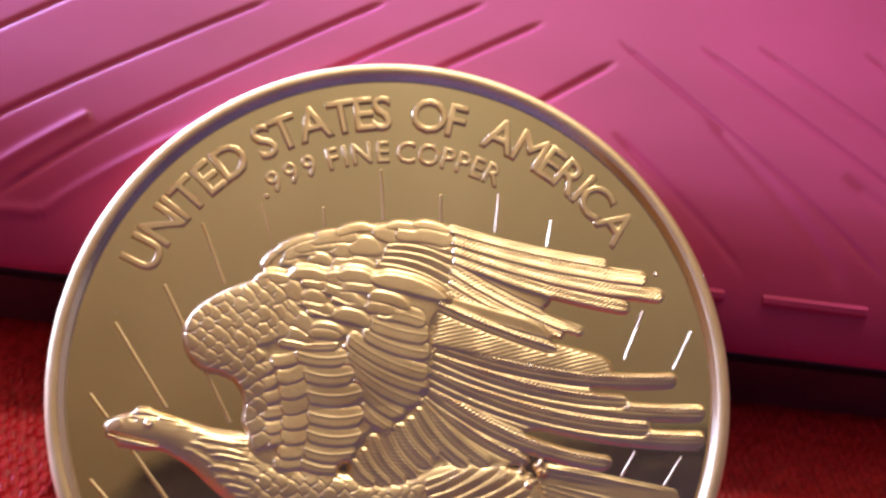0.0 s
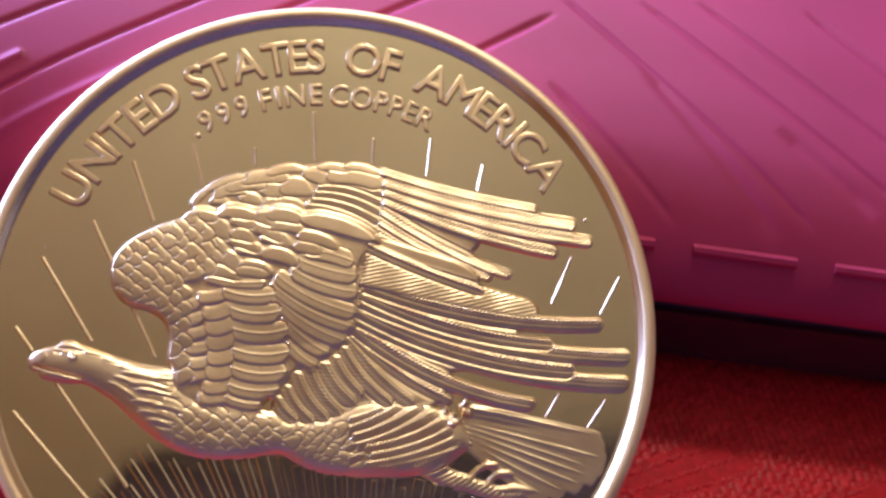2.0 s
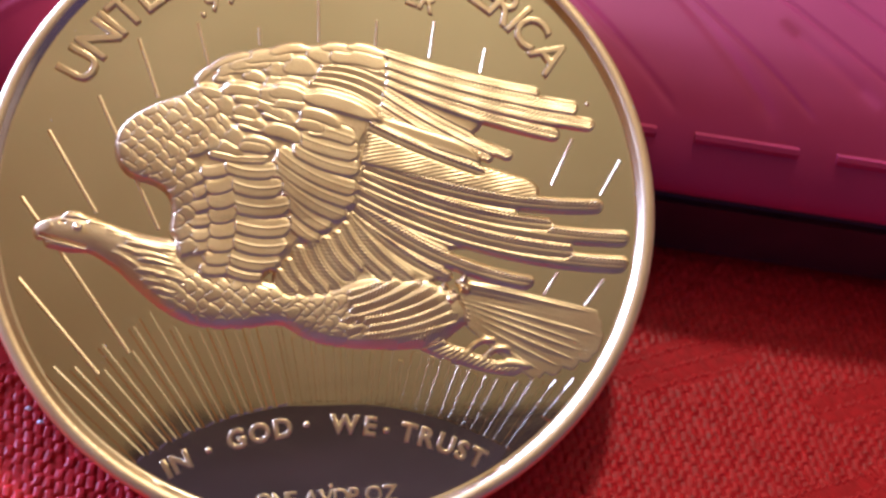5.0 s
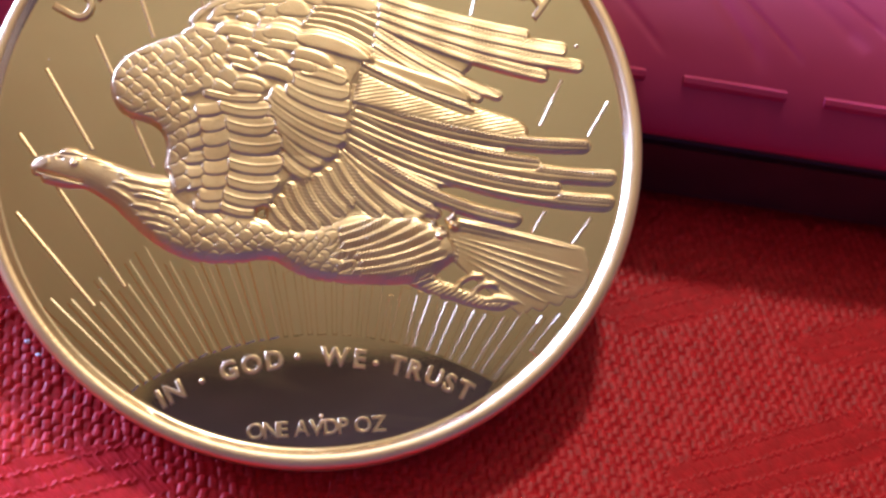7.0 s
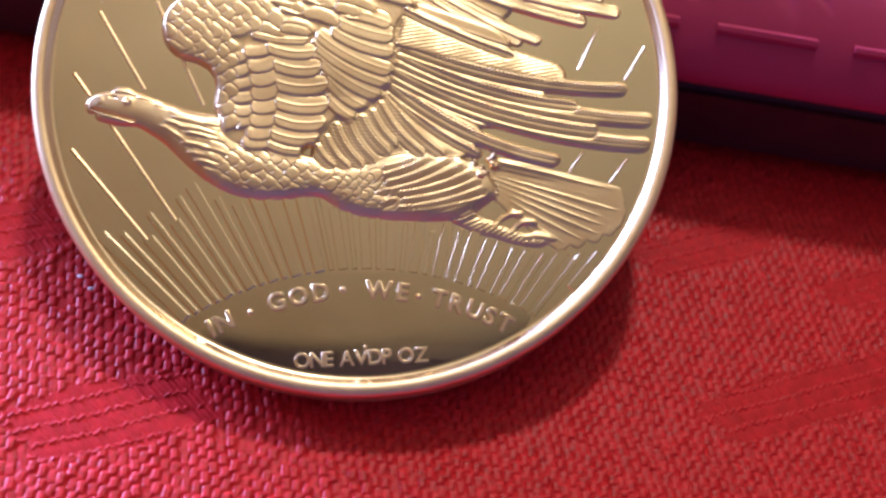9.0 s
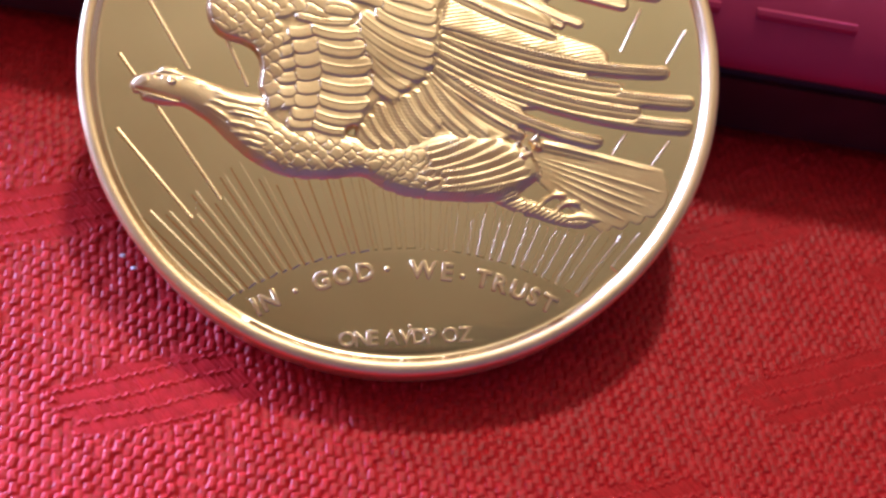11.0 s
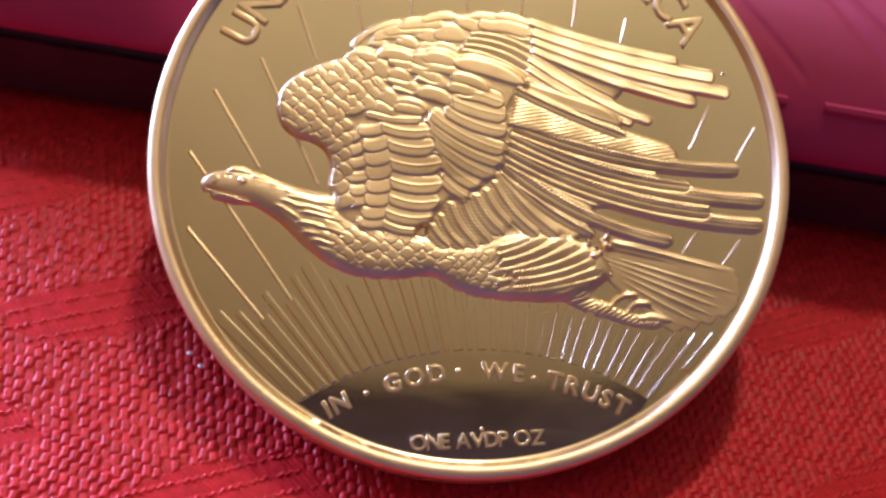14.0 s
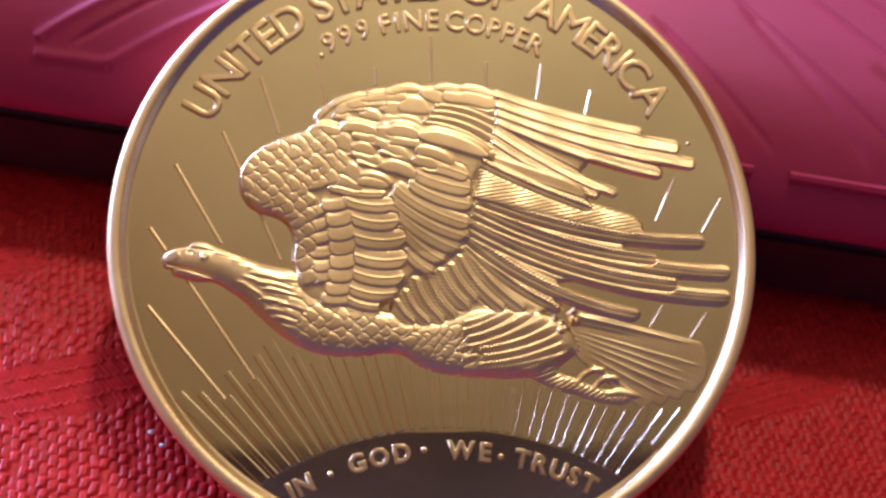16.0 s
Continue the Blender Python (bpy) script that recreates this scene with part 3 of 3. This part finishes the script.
HACKLES = (
    (-11.9, -3.2, -10.2, -4.3, 0.08, 0.13), (-11.6, -2.9, -9.4, -4.0, 0.1, 0.14), (-11.4, -3.5, -9.9, -4.7, 0.08, 0.14), (-11.2, -2.7, -8.5, -3.5, 0.1, 0.16),
    (-11.3, -2.35, -8.4, -2.95, 0.06, 0.15), (-12.2, -1.9, -8.5, -2.6, 0.05, 0.13), (-13.2, -1.1, -9.6, -2.1, 0.0, 0.11), (-13.3, -1.4, -10.6, -2.0, 0.0, 0.1),
    (-10.6, -4.3, -8.4, -4.9, 0.1, 0.16), (-10.4, -3.7, -7.9, -4.3, 0.1, 0.16), (-10.3, -4.9, -8.3, -5.5, 0.1, 0.16), (-10.8, -3.3, -8.4, -3.9, 0.1, 0.15),
    (-9.9, -5.4, -8.4, -5.9, 0.1, 0.16), (-9.4, -3.1, -8.3, -3.3, 0.04, 0.14), (-9.5, -4.6, -7.8, -5.1, 0.08, 0.15),
)
THIGH = (
    (1.24, -6.01, 3.62, -5.22, -0.1, 0.24), (1.05, -6.56, 4.47, -5.09, -0.17, 0.24), (1.3, -6.97, 5.48, -5.31, -0.24, 0.24),
    (1.18, -7.57, 6.48, -5.59, -0.27, 0.27), (2.08, -7.65, 6.85, -6.18, -0.27, 0.27), (2.33, -8.06, 7.09, -6.77, -0.27, 0.27),
    (1.97, -8.59, 7.4, -7.31, -0.27, 0.3), (0.97, -8.84, 7.91, -7.8, -0.34, 0.3), (-0.47, -7.28, 1.45, -6.56, -0.1, 0.24),
    (-0.49, -7.89, 1.69, -7.31, -0.1, 0.23), (-0.34, -8.46, 2, -7.92, -0.1, 0.23), (3.95, -9.02, 6.33, -8.32, -0.14, 0.24),
)
TAIL = (
    (7.7, -5.6, 15.64, -7.69, 0.05, 0.42), (7.7, -5.75, 15.77, -8.22, 0.05, 0.42), (7.7, -5.9, 15.79, -8.93, 0.03, 0.46),
    (7.6, -6.1, 15.62, -9.38, 0.00, 0.48), (7.5, -6.25, 15.14, -9.87, -0.03, 0.5), (7.5, -6.4, 14.25, -10.31, -0.05, 0.52),
    (7.4, -6.5, 13.2, -10.65, -0.08, 0.52), (7.3, -6.6, 12.16, -10.89, -0.12, 0.5),
)
FOOT = (
    (4.6, -8.1, 7.96, -9.93, -0.1, 0.62), (7.1, -9.4, 10.98, -10.6, -0.22, 0.46), (7.73, -9.69, 9.61, -8.8, 0.36, 0.22),
    (8.74, -9.97, 10.4, -9.36, 0.34, 0.22), (9.47, -10.19, 11.43, -10.41, 0.14, 0.24),
)
HEAD = (
    (-15.55, -2.62, -13.4, -3.0, 0.08, 0.20), (-15.3, -1.35, -16.15, -2.3, -0.2, 0.42), (-14.7, -0.92, -13.5, -1.02, 0.08, 0.24),
)
BEADS = ((6.8, -5.6), (7.2, -5.9), (7.6, -5.4), (7.9, -5.2), (8.0, -5.8), (7.4, -6.2), (7.1, -6.4), (7.8, -5.7))
WING = ((-11.9, 2.88), (-11.78, 3.96), (-11.25, 4.69), (-10.51, 5.31), (-9.22, 5.86), (-7.68, 6.3), (-6.48, 5.97), (-6.32, 4.87), (-5.12, 4.25), (-6.5, 3.23), (-7.86, 2.16), (-7.87, -2.77), (-8.26, -3.45), (-8.33, -2.59), (-8.86, -2.07), (-8.6, -0.85), (-8.87, 0.2), (-9.7, 0.81), (-10.88, 1.1), (-11.62, 1.81))
CHEST = ((-8.36, -4.14), (-6.55, -4.57), (-3.57, -4.8), (-2.1, -5.98), (-2.46, -7.52), (-3.29, -7.61), (-4.6, -7.76), (-6.24, -7.74), (-7.71, -7.39), (-8.85, -6.77), (-9.18, -5.66))
RUMP = ((-2.09, -5.84), (0.07, -5.86), (1.06, -6.28), (0.8, -8.97), (-0.35, -8.82), (-1.59, -8.27), (-2.36, -7.52))
NEARWING = ((-11.97, 2.88), (-11.85, 3.96), (-11.32, 4.69), (-10.51, 5.31), (-9.22, 5.93), (-7.51, 6.42), (-5.79, 6.64), (-3.37, 6.61), (-0.94, 6.36), (1.13, 5.73), (3.52, 4.32), (2.16, 3.22), (2.23, 1.41), (1.89, -0.2), (0.88, -1.61), (-0.17, -2.66), (-1.69, -2.99), (-2.72, -4.19), (-3.57, -4.94), (-5.23, -5.02), (-6.88, -4.43), (-7.87, -4.14), (-8.36, -3.45), (-8.36, -2.59), (-8.86, -2.07), (-8.6, -0.85), (-8.87, 0.2), (-9.7, 0.81), (-10.88, 1.1), (-11.62, 1.81))
BODYOUT = ((-16.26, -2.4), (-16.25, -1.85), (-16.07, -1.3), (-15.65, -1.02), (-14.83, -0.92), (-14.44, -0.72), (-14.01, -0.65), (-13.58, -0.83), (-12.52, -1.25), (-11.35, -1.68), (-9.86, -2.17), (-8.37, -2.39), (-8.27, -3.77), (-6.55, -4.47), (-3.23, -4.85), (-1.26, -5.89), (1.79, -4.9), (4.16, -4.92), (7.01, -5.47), (7.95, -6.86), (8.07, -7.71), (7.17, -8.54), (5.29, -9.29), (3.29, -9.26), (0.97, -9.09), (-0.51, -8.8), (-1.65, -8.32), (-2.46, -7.6), (-3.28, -7.66), (-4.6, -7.84), (-6.24, -7.82), (-7.71, -7.47), (-8.85, -6.88), (-10, -6), (-10.82, -5.18), (-11.65, -4.22), (-12.64, -3.53), (-13.31, -3.11), (-14.29, -3.17), (-15.27, -2.89), (-15.76, -2.75), (-15.71, -2.4), (-15.98, -2.2))
FARWING = ((-7.41, 6.85), (-6.99, 7.52), (-5.77, 8.2), (-3.67, 8.93), (-1.56, 9.32), (0.57, 9.48), (2.69, 9.34), (3.99, 8.81), (4, 6.62), (3.55, 4.57), (-0.93, 6.31), (-3.36, 6.6), (-5.79, 6.63), (-6.82, 6.63))
SECONDWING = ((-2.83, -4.36), (-1.69, -2.88), (1.95, -0.55), (4.62, -2.16), (7.37, -4.98), (6.33, -5.38), (2.12, -4.85), (0.81, -5.77), (-0.77, -6.02), (-2.09, -5.73))
EYE_SPOT = (-13.8, -1.65)


class Relief:
    """A field of heights over the coin, built up by feather after feather."""

    def __init__(self, x0, x1, y0, y1, step):
        self.X, self.Y = np.meshgrid(np.arange(x0, x1, step), np.arange(y0, y1, step))
        self.level, self.fine, self.comb = (np.zeros_like(self.X) for _ in range(3))
        self.inside, self.body = np.zeros(self.X.shape, bool), np.zeros(self.X.shape, bool)
        self.x0, self.y0, self.step = x0, y0, step

    def window(self, xa, xb, ya, yb):
        i0, i1 = max(0, int((xa - self.x0) / self.step)), int((xb - self.x0) / self.step) + 2
        j0, j1 = max(0, int((ya - self.y0) / self.step)), int((yb - self.y0) / self.step) + 2
        return np.s_[j0:j1, i0:i1]

    def feather(self, f, level, dome=0.10, rachis=0.0, barb=0.0, tilt=0.0, tip=1.0, root=0.0, taper=0.0, pitch=0.25, only=None, flat=12.0, body=False, bead=0.0, fall=0.0, lean=0.8, upper=False):
        x0, y0, x1, y1, bow, half = f[:6]
        dome, half = 0.40 * dome, 1.12 * half
        L = math.hypot(x1 - x0, y1 - y0)
        m = half * 1.2 + abs(bow) + 0.1
        w = self.window(min(x0, x1) - m, max(x0, x1) + m, min(y0, y1) - m, max(y0, y1) + m)
        dx, dy = (x1 - x0) / L, (y1 - y0) / L
        a = (self.X[w] - x0) * dx + (self.Y[w] - y0) * dy
        b = -(self.X[w] - x0) * dy + (self.Y[w] - y0) * dx
        s = a / L
        b = b - 4 * bow * s * (1 - s)
        wide = half * (1 - taper * np.clip(s, 0, 1))
        end = np.clip((s * L - (L - half * tip)) / (half * tip), 0, 1)
        wide = wide * np.sqrt(np.clip(1 - end ** 2, 0, 1))
        if root:
            start = np.clip(1 - s * L / (half * root), 0, 1)
            wide = wide * np.sqrt(np.clip(1 - start ** 2, 0, 1))
        ok = (s > 0) & (s < 1) & (wide > 0.01)
        t = b / np.maximum(wide, 0.01)
        ok &= np.abs(t) < 1
        if only is not None:
            ok &= only[w]
        h = -dome * np.abs(t) ** flat - 0.10 * dome * t * t + tilt * t - 0.03 * s
        if rachis:
            h += rachis * np.exp(-(((b - 0.45 * wide * (bead > 0)) / 0.055) ** 2)) * (1 + bead * np.sin(a * 2 * math.pi / 0.24))
            if bead:
                h -= 0.8 * rachis * (np.exp(-(((b - 0.45 * wide - 0.11) / 0.05) ** 2)) + np.exp(-(((b + 0.1 * wide) / 0.05) ** 2)))
        if barb:
            comb = barb * np.sin((a - b * lean + 0.05 * np.sin(a * 1.7)) * 2 * math.pi / pitch) * np.clip((1 - np.abs(t)) * 3, 0, 1) * (0.75 + 0.25 * np.sin(a * 2.3 + 3 * x0))
            comb = comb * np.clip(3 * t + 0.4, 0, 1) if upper else comb
            self.comb[w] = np.where(ok, comb, self.comb[w])
        else:
            self.comb[w] = np.where(ok, 0, self.comb[w])
        self.fine[w] = np.where(ok, h, self.fine[w])
        self.level[w] = np.where(ok, level - fall * s, self.level[w])
        self.body[w] = np.where(ok, body, self.body[w])
        self.inside[w] |= ok

    def groove(self, x0, y0, x1, y1, half, depth):
        L = math.hypot(x1 - x0, y1 - y0)
        a = ((self.X - x0) * (x1 - x0) + (self.Y - y0) * (y1 - y0)) / L ** 2
        a = np.clip(a, 0, 1)
        d = np.hypot(self.X - x0 - a * (x1 - x0), self.Y - y0 - a * (y1 - y0))
        self.comb -= depth * np.exp(-((d / half) ** 2))

    def blob(self, x, y, r, level, rise):
        w = self.window(x - r, x + r, y - r, y + r)
        d = 1 - ((self.X[w] - x) ** 2 + (self.Y[w] - y) ** 2) / (r * r)
        ok = d > 0
        self.fine[w] = np.where(ok, rise * np.sqrt(np.clip(d, 0, 1)), self.fine[w])
        self.level[w] = np.where(ok, np.maximum(level, self.level[w]), self.level[w])
        self.inside[w] |= ok

    def within(self, polygon):
        return within(self.X, self.Y, polygon)


def within(X, Y, polygon):
    odd = np.zeros(np.shape(X), bool)
    for (xa, ya), (xb, yb) in zip(polygon, polygon[1:] + polygon[:1]):
        odd ^= ((ya > Y) != (yb > Y)) & (X < (xb - xa) * (Y - ya) / (yb - ya + 1e-9) + xa)
    return odd


def rounded(polygon, times=3):
    for _ in range(times):
        pairs = list(zip(polygon, polygon[1:] + polygon[:1]))
        polygon = tuple(q for (xa, ya), (xb, yb) in pairs for q in ((0.75 * xa + 0.25 * xb, 0.75 * ya + 0.25 * yb), (0.25 * xa + 0.75 * xb, 0.25 * ya + 0.75 * yb)))
    return polygon


def blur(A, n, times=2):
    for _ in range(times):
        for axis in (0, 1):
            P = np.concatenate([np.repeat(A.take([0], axis), n, axis), A, np.repeat(A.take([-1], axis), n, axis)], axis)
            C = np.cumsum(P, axis)
            C = np.concatenate([np.zeros_like(C.take([0], axis)), C], axis)
            k = 2 * n + 1
            A = (np.take(C, np.arange(k, C.shape[axis]), axis) - np.take(C, np.arange(0, C.shape[axis] - k), axis)) / k
    return A


def scales(R, polygon, rng, size, turn, level, dome, grow=None, only=None, body=False):
    """Rows of small overlapping feathers over a patch, those nearest the head uppermost."""
    px, py = [p[0] for p in polygon], [p[1] for p in polygon]
    spots, y, row = [], min(py), 0
    while y < max(py):
        x = min(px) + (row % 2) * size * 0.55
        while x < max(px):
            if within(np.array(x), np.array(y), polygon):
                spots.append((x + rng.uniform(-0.2, 0.2) * size, y + rng.uniform(-0.16, 0.16) * size))
            x += size * 1.1
        y += size * 0.62
        row += 1
    for x, y in sorted(spots, key=lambda p: -p[0] + 0.25 * p[1]):
        g = size * (1 + (grow or 0) * (x - min(px)) / (max(px) - min(px))) * rng.uniform(0.9, 1.15)
        a = radians(turn(x, y) + rng.uniform(-14, 14))
        lx, ly = g * math.cos(a), g * math.sin(a)
        R.feather((x - lx * 0.75, y - ly * 0.75, x + lx * 0.75, y + ly * 0.75, -0.04 * g, g * 0.58), level, dome * 1.15, tilt=-0.004, tip=1.7, flat=8.0, only=only, body=body)


def eagle():
    rng = random.Random(5)
    R = Relief(-17.2, 18.2, -11.6, 9.6, 0.03)
    for f in UNDERLAY[:1]:
        R.feather(f, 0.20, 0.05, tip=1.5, root=1.5)
    back = R.within(rounded(FARWING, 2))
    R.level[back], R.fine[back], R.inside[back] = 0.27, -0.04, True
    for f in FAR_PRIMARIES:
        R.feather(f, 0.28, 0.11, rachis=0.022, bead=0.8, barb=0.018, tilt=-0.055, tip=0.9, pitch=0.24, fall=0.08)
    for f in FAR_STRIPES:
        R.feather(f, 0.28, 0.10, tilt=0.03, tip=1.2)
    for f in FAR_COVERTS:
        R.feather((*f[:5], 1.15 * f[5]), 0.30, 0.12, tilt=0.0, tip=1.4, root=1.2)
    for k, f in reversed(list(enumerate(TAIL))):
        R.feather(f, 0.19, 0.30, rachis=0.02 if k < 4 else 0.012, bead=0.6, tilt=0.07, tip=0.5)
    for f in FOOT:
        R.feather(f, 0.30, 0.22, tip=1.2, root=0.8, taper=0.3, barb=0.02 if f[5] > 0.4 else 0.0, pitch=0.3)
    body = R.within(rounded(BODYOUT, 2))
    R.level[body], R.fine[body], R.inside[body], R.body[body] = 0.46, -0.02, True, True
    for f in THIGH:
        R.feather(f, 0.46, 0.10, tilt=0.03, barb=0.022, pitch=0.2, tip=1.2, root=1.0, only=body, body=True)
    for x, y in BEADS:
        R.blob(x, y, 0.22, 0.34, 0.14)
    scales(R, RUMP, rng, 0.62, lambda x, y: 18 + 4 * math.sin(x), 0.47, 0.12, only=body, body=True)
    scales(R, CHEST, rng, 0.80, lambda x, y: -8 + 3 * math.sin(x), 0.48, 0.13, only=body, body=True)
    for f in HACKLES:
        R.feather(f, 0.50, 0.13, tilt=0.02, tip=3.0, root=3.0, only=body, body=True)
    for f in HEAD:
        R.feather(f, 0.49, 0.10, root=0.9, tip=1.2, body=True)
    R.blob(*EYE_SPOT, 0.22, 0.52, 0.07)
    R.blob(EYE_SPOT[0] + 0.02, EYE_SPOT[1] + 0.02, 0.10, 0.52, 0.0)
    R.groove(*MOUTH, 0.08, 0.16)
    R.groove(*BROW, 0.08, 0.06)
    R.groove(*NOSTRIL, 0.09, 0.08)
    ground = R.within(rounded(NEARWING))
    for f in UNDERLAY[1:]:
        R.feather(f, 0.34, 0.05, tip=2.0, root=1.0)
    R.level[ground], R.fine[ground], R.inside[ground], R.body[ground] = 0.50, -0.05, True, False
    back = R.within(rounded(SECONDWING, 2))
    R.level[back], R.fine[back], R.inside[back], R.body[back] = 0.41, -0.04, True, False
    for f in SECONDARIES:
        R.feather((*f[:5], 1.2 * f[5]), 0.44, 0.11, rachis=0.014, bead=0.6, barb=0.005, tilt=0.03, tip=1.2, root=0.8)
    for k, f in enumerate(reversed(PRIMARIES)):
        broad = f[5] > 0.9
        R.feather(f, 0.43, 0.08 if broad else 0.10, rachis=0.0 if broad else 0.03, bead=0.9, barb=0.012 if broad else 0.022, tilt=-0.05 if broad else 0.05,
                  tip=0.9, taper=0.45 if broad else 0.0, pitch=0.50 if broad else 0.24, lean=2.0 if broad else 0.8, fall=0.10, upper=not broad)
    for f in SHELL:
        R.feather(f, 0.52, 0.11, rachis=0.012, tilt=-0.03, tip=0.9, root=0.8)
    for f in ROOT_BARS:
        R.feather(f, 0.55, 0.11, tilt=-0.03, tip=0.9, root=0.5)
    for f in INNER_BARS:
        R.feather(f, 0.54, 0.11, tilt=-0.03, tip=0.8, root=0.5)
    for f in COVERT_BARS:
        R.feather(f, 0.53, 0.11, rachis=0.022, tilt=-0.03, tip=0.8, root=0.4)
    for f in MID_LEAVES + TOP_LEAVES[:-1]:
        R.feather((*f[:5], 1.28 * f[5]), 0.55, 0.15, tilt=0.0, tip=1.7, root=1.1)
    R.feather(TOP_LEAVES[-1], 0.54, 0.10, tilt=-0.015, tip=4.5, root=2.0)
    scales(R, WING, rng, 0.78, lambda x, y: -18 if y > 2 else -2, 0.55, 0.13, 0.35, blur(ground.astype(float), 6) > 0.86)
    # the levels are softened, and the whole form swells towards its middle
    level = blur(np.where(R.inside, R.level, 0.0), 4)
    solid = R.inside.astype(float)
    swell = 0.5 * blur(solid, 11) + 0.5 * blur(solid, 36)
    H = level + blur(np.where(R.inside, R.fine, 0.0), 1, 1) + R.comb * R.inside + 0.22 * (swell - 0.6) - np.where(R.Y > 3, 0.0025, 0.008) * np.clip(R.Y - 3.0, -4.5, 6) ** 2 + 0.30 * (blur(body.astype(float), 20) - 0.75) * R.body
    edge = blur(solid, 4, 2)
    rise = np.sqrt(np.clip(edge * 1.9 - 0.75, 0, 1))
    # the body's edge slopes gently, but not at the head
    gentle = np.clip((R.X + 12.5) / 2.0, 0, 1) * R.body
    rise = rise * (1 - gentle) + gentle * np.clip((blur(solid, 13, 2) - 0.47) / 0.50, 0, 1)
    H = np.where(R.inside, np.maximum(H, 0.05), 0.0) * rise - 0.03
    near = blur(solid, 4, 1) > 0.02
    keep = near[:-1, :-1] & near[1:, 1:] & near[:-1, 1:] & near[1:, :-1]
    return grid_mesh("eagle_relief", R.X * MM, R.Y * MM, H * MM, keep)


on_coin(link("eagle_relief", eagle(), frosted, coin, "frosted relief of an eagle in flight"))

# ---- lamp that lights the place ----
pendant = tagged(new("pendant_lamp"), "bare-bulb pendant lamp hanging on a black cord", "lamp")
pendant.location = (0.15, 0.80, 1.75)
bm = bmesh.new()
bmesh.ops.create_cone(bm, cap_ends=True, segments=12, radius1=0.003, radius2=0.003, depth=0.48, matrix=pose(0, 0, -0.24))
part("cord", bm, black, pendant)
bm = bmesh.new()
bmesh.ops.create_cone(bm, cap_ends=True, segments=24, radius1=0.02, radius2=0.014, depth=0.05, matrix=pose(0, 0, -0.505))
part("socket", bm, brass, pendant)

# ---- dust, rim glints and lint ----
def dust_glints():
    rng = random.Random(11)
    bm = bmesh.new()
    # two in three are the rim's glints, put in as pale specks
    for k in range(46):
        a = rng.uniform(0, 2 * math.pi)
        r = rng.uniform(18.9, 19.35) if k % 3 else 18.4 * math.sqrt(rng.uniform(0.5, 1.0))
        z = 0.40 if k % 3 else 0.01
        s = rng.uniform(0.02, 0.055) * MM
        bmesh.ops.create_icosphere(bm, subdivisions=1, radius=s, matrix=Matrix.Translation((r * math.cos(a) * MM, r * math.sin(a) * MM, z * MM)))
    return bm


grain = material("pale_speck", (0.85, 0.82, 0.78), 0.6)
tagged(on_coin(part("dust_glints", dust_glints(), grain, coin, "tiny pale specks of dust and painted rim glints")), kind="stuff")
rng_fleck = random.Random(3)
for x, y in ((-13.5, 8.1), (-12.8, 7.2)):
    bm = bmesh.new()
    bmesh.ops.create_icosphere(bm, subdivisions=2, radius=0.16 * MM)
    for v in bm.verts:
        v.co = Vector((v.co.x * rng_fleck.uniform(0.7, 1.5), v.co.y * rng_fleck.uniform(0.6, 1.0), v.co.z * 0.6))
    fleck = tagged(part("lint_fleck", bm, grain, None), "tiny pale lint fleck caught on the red cloth", "lint", "lint on the cloth")
    fleck.location = (x * MM, y * MM, 0.05 * MM)
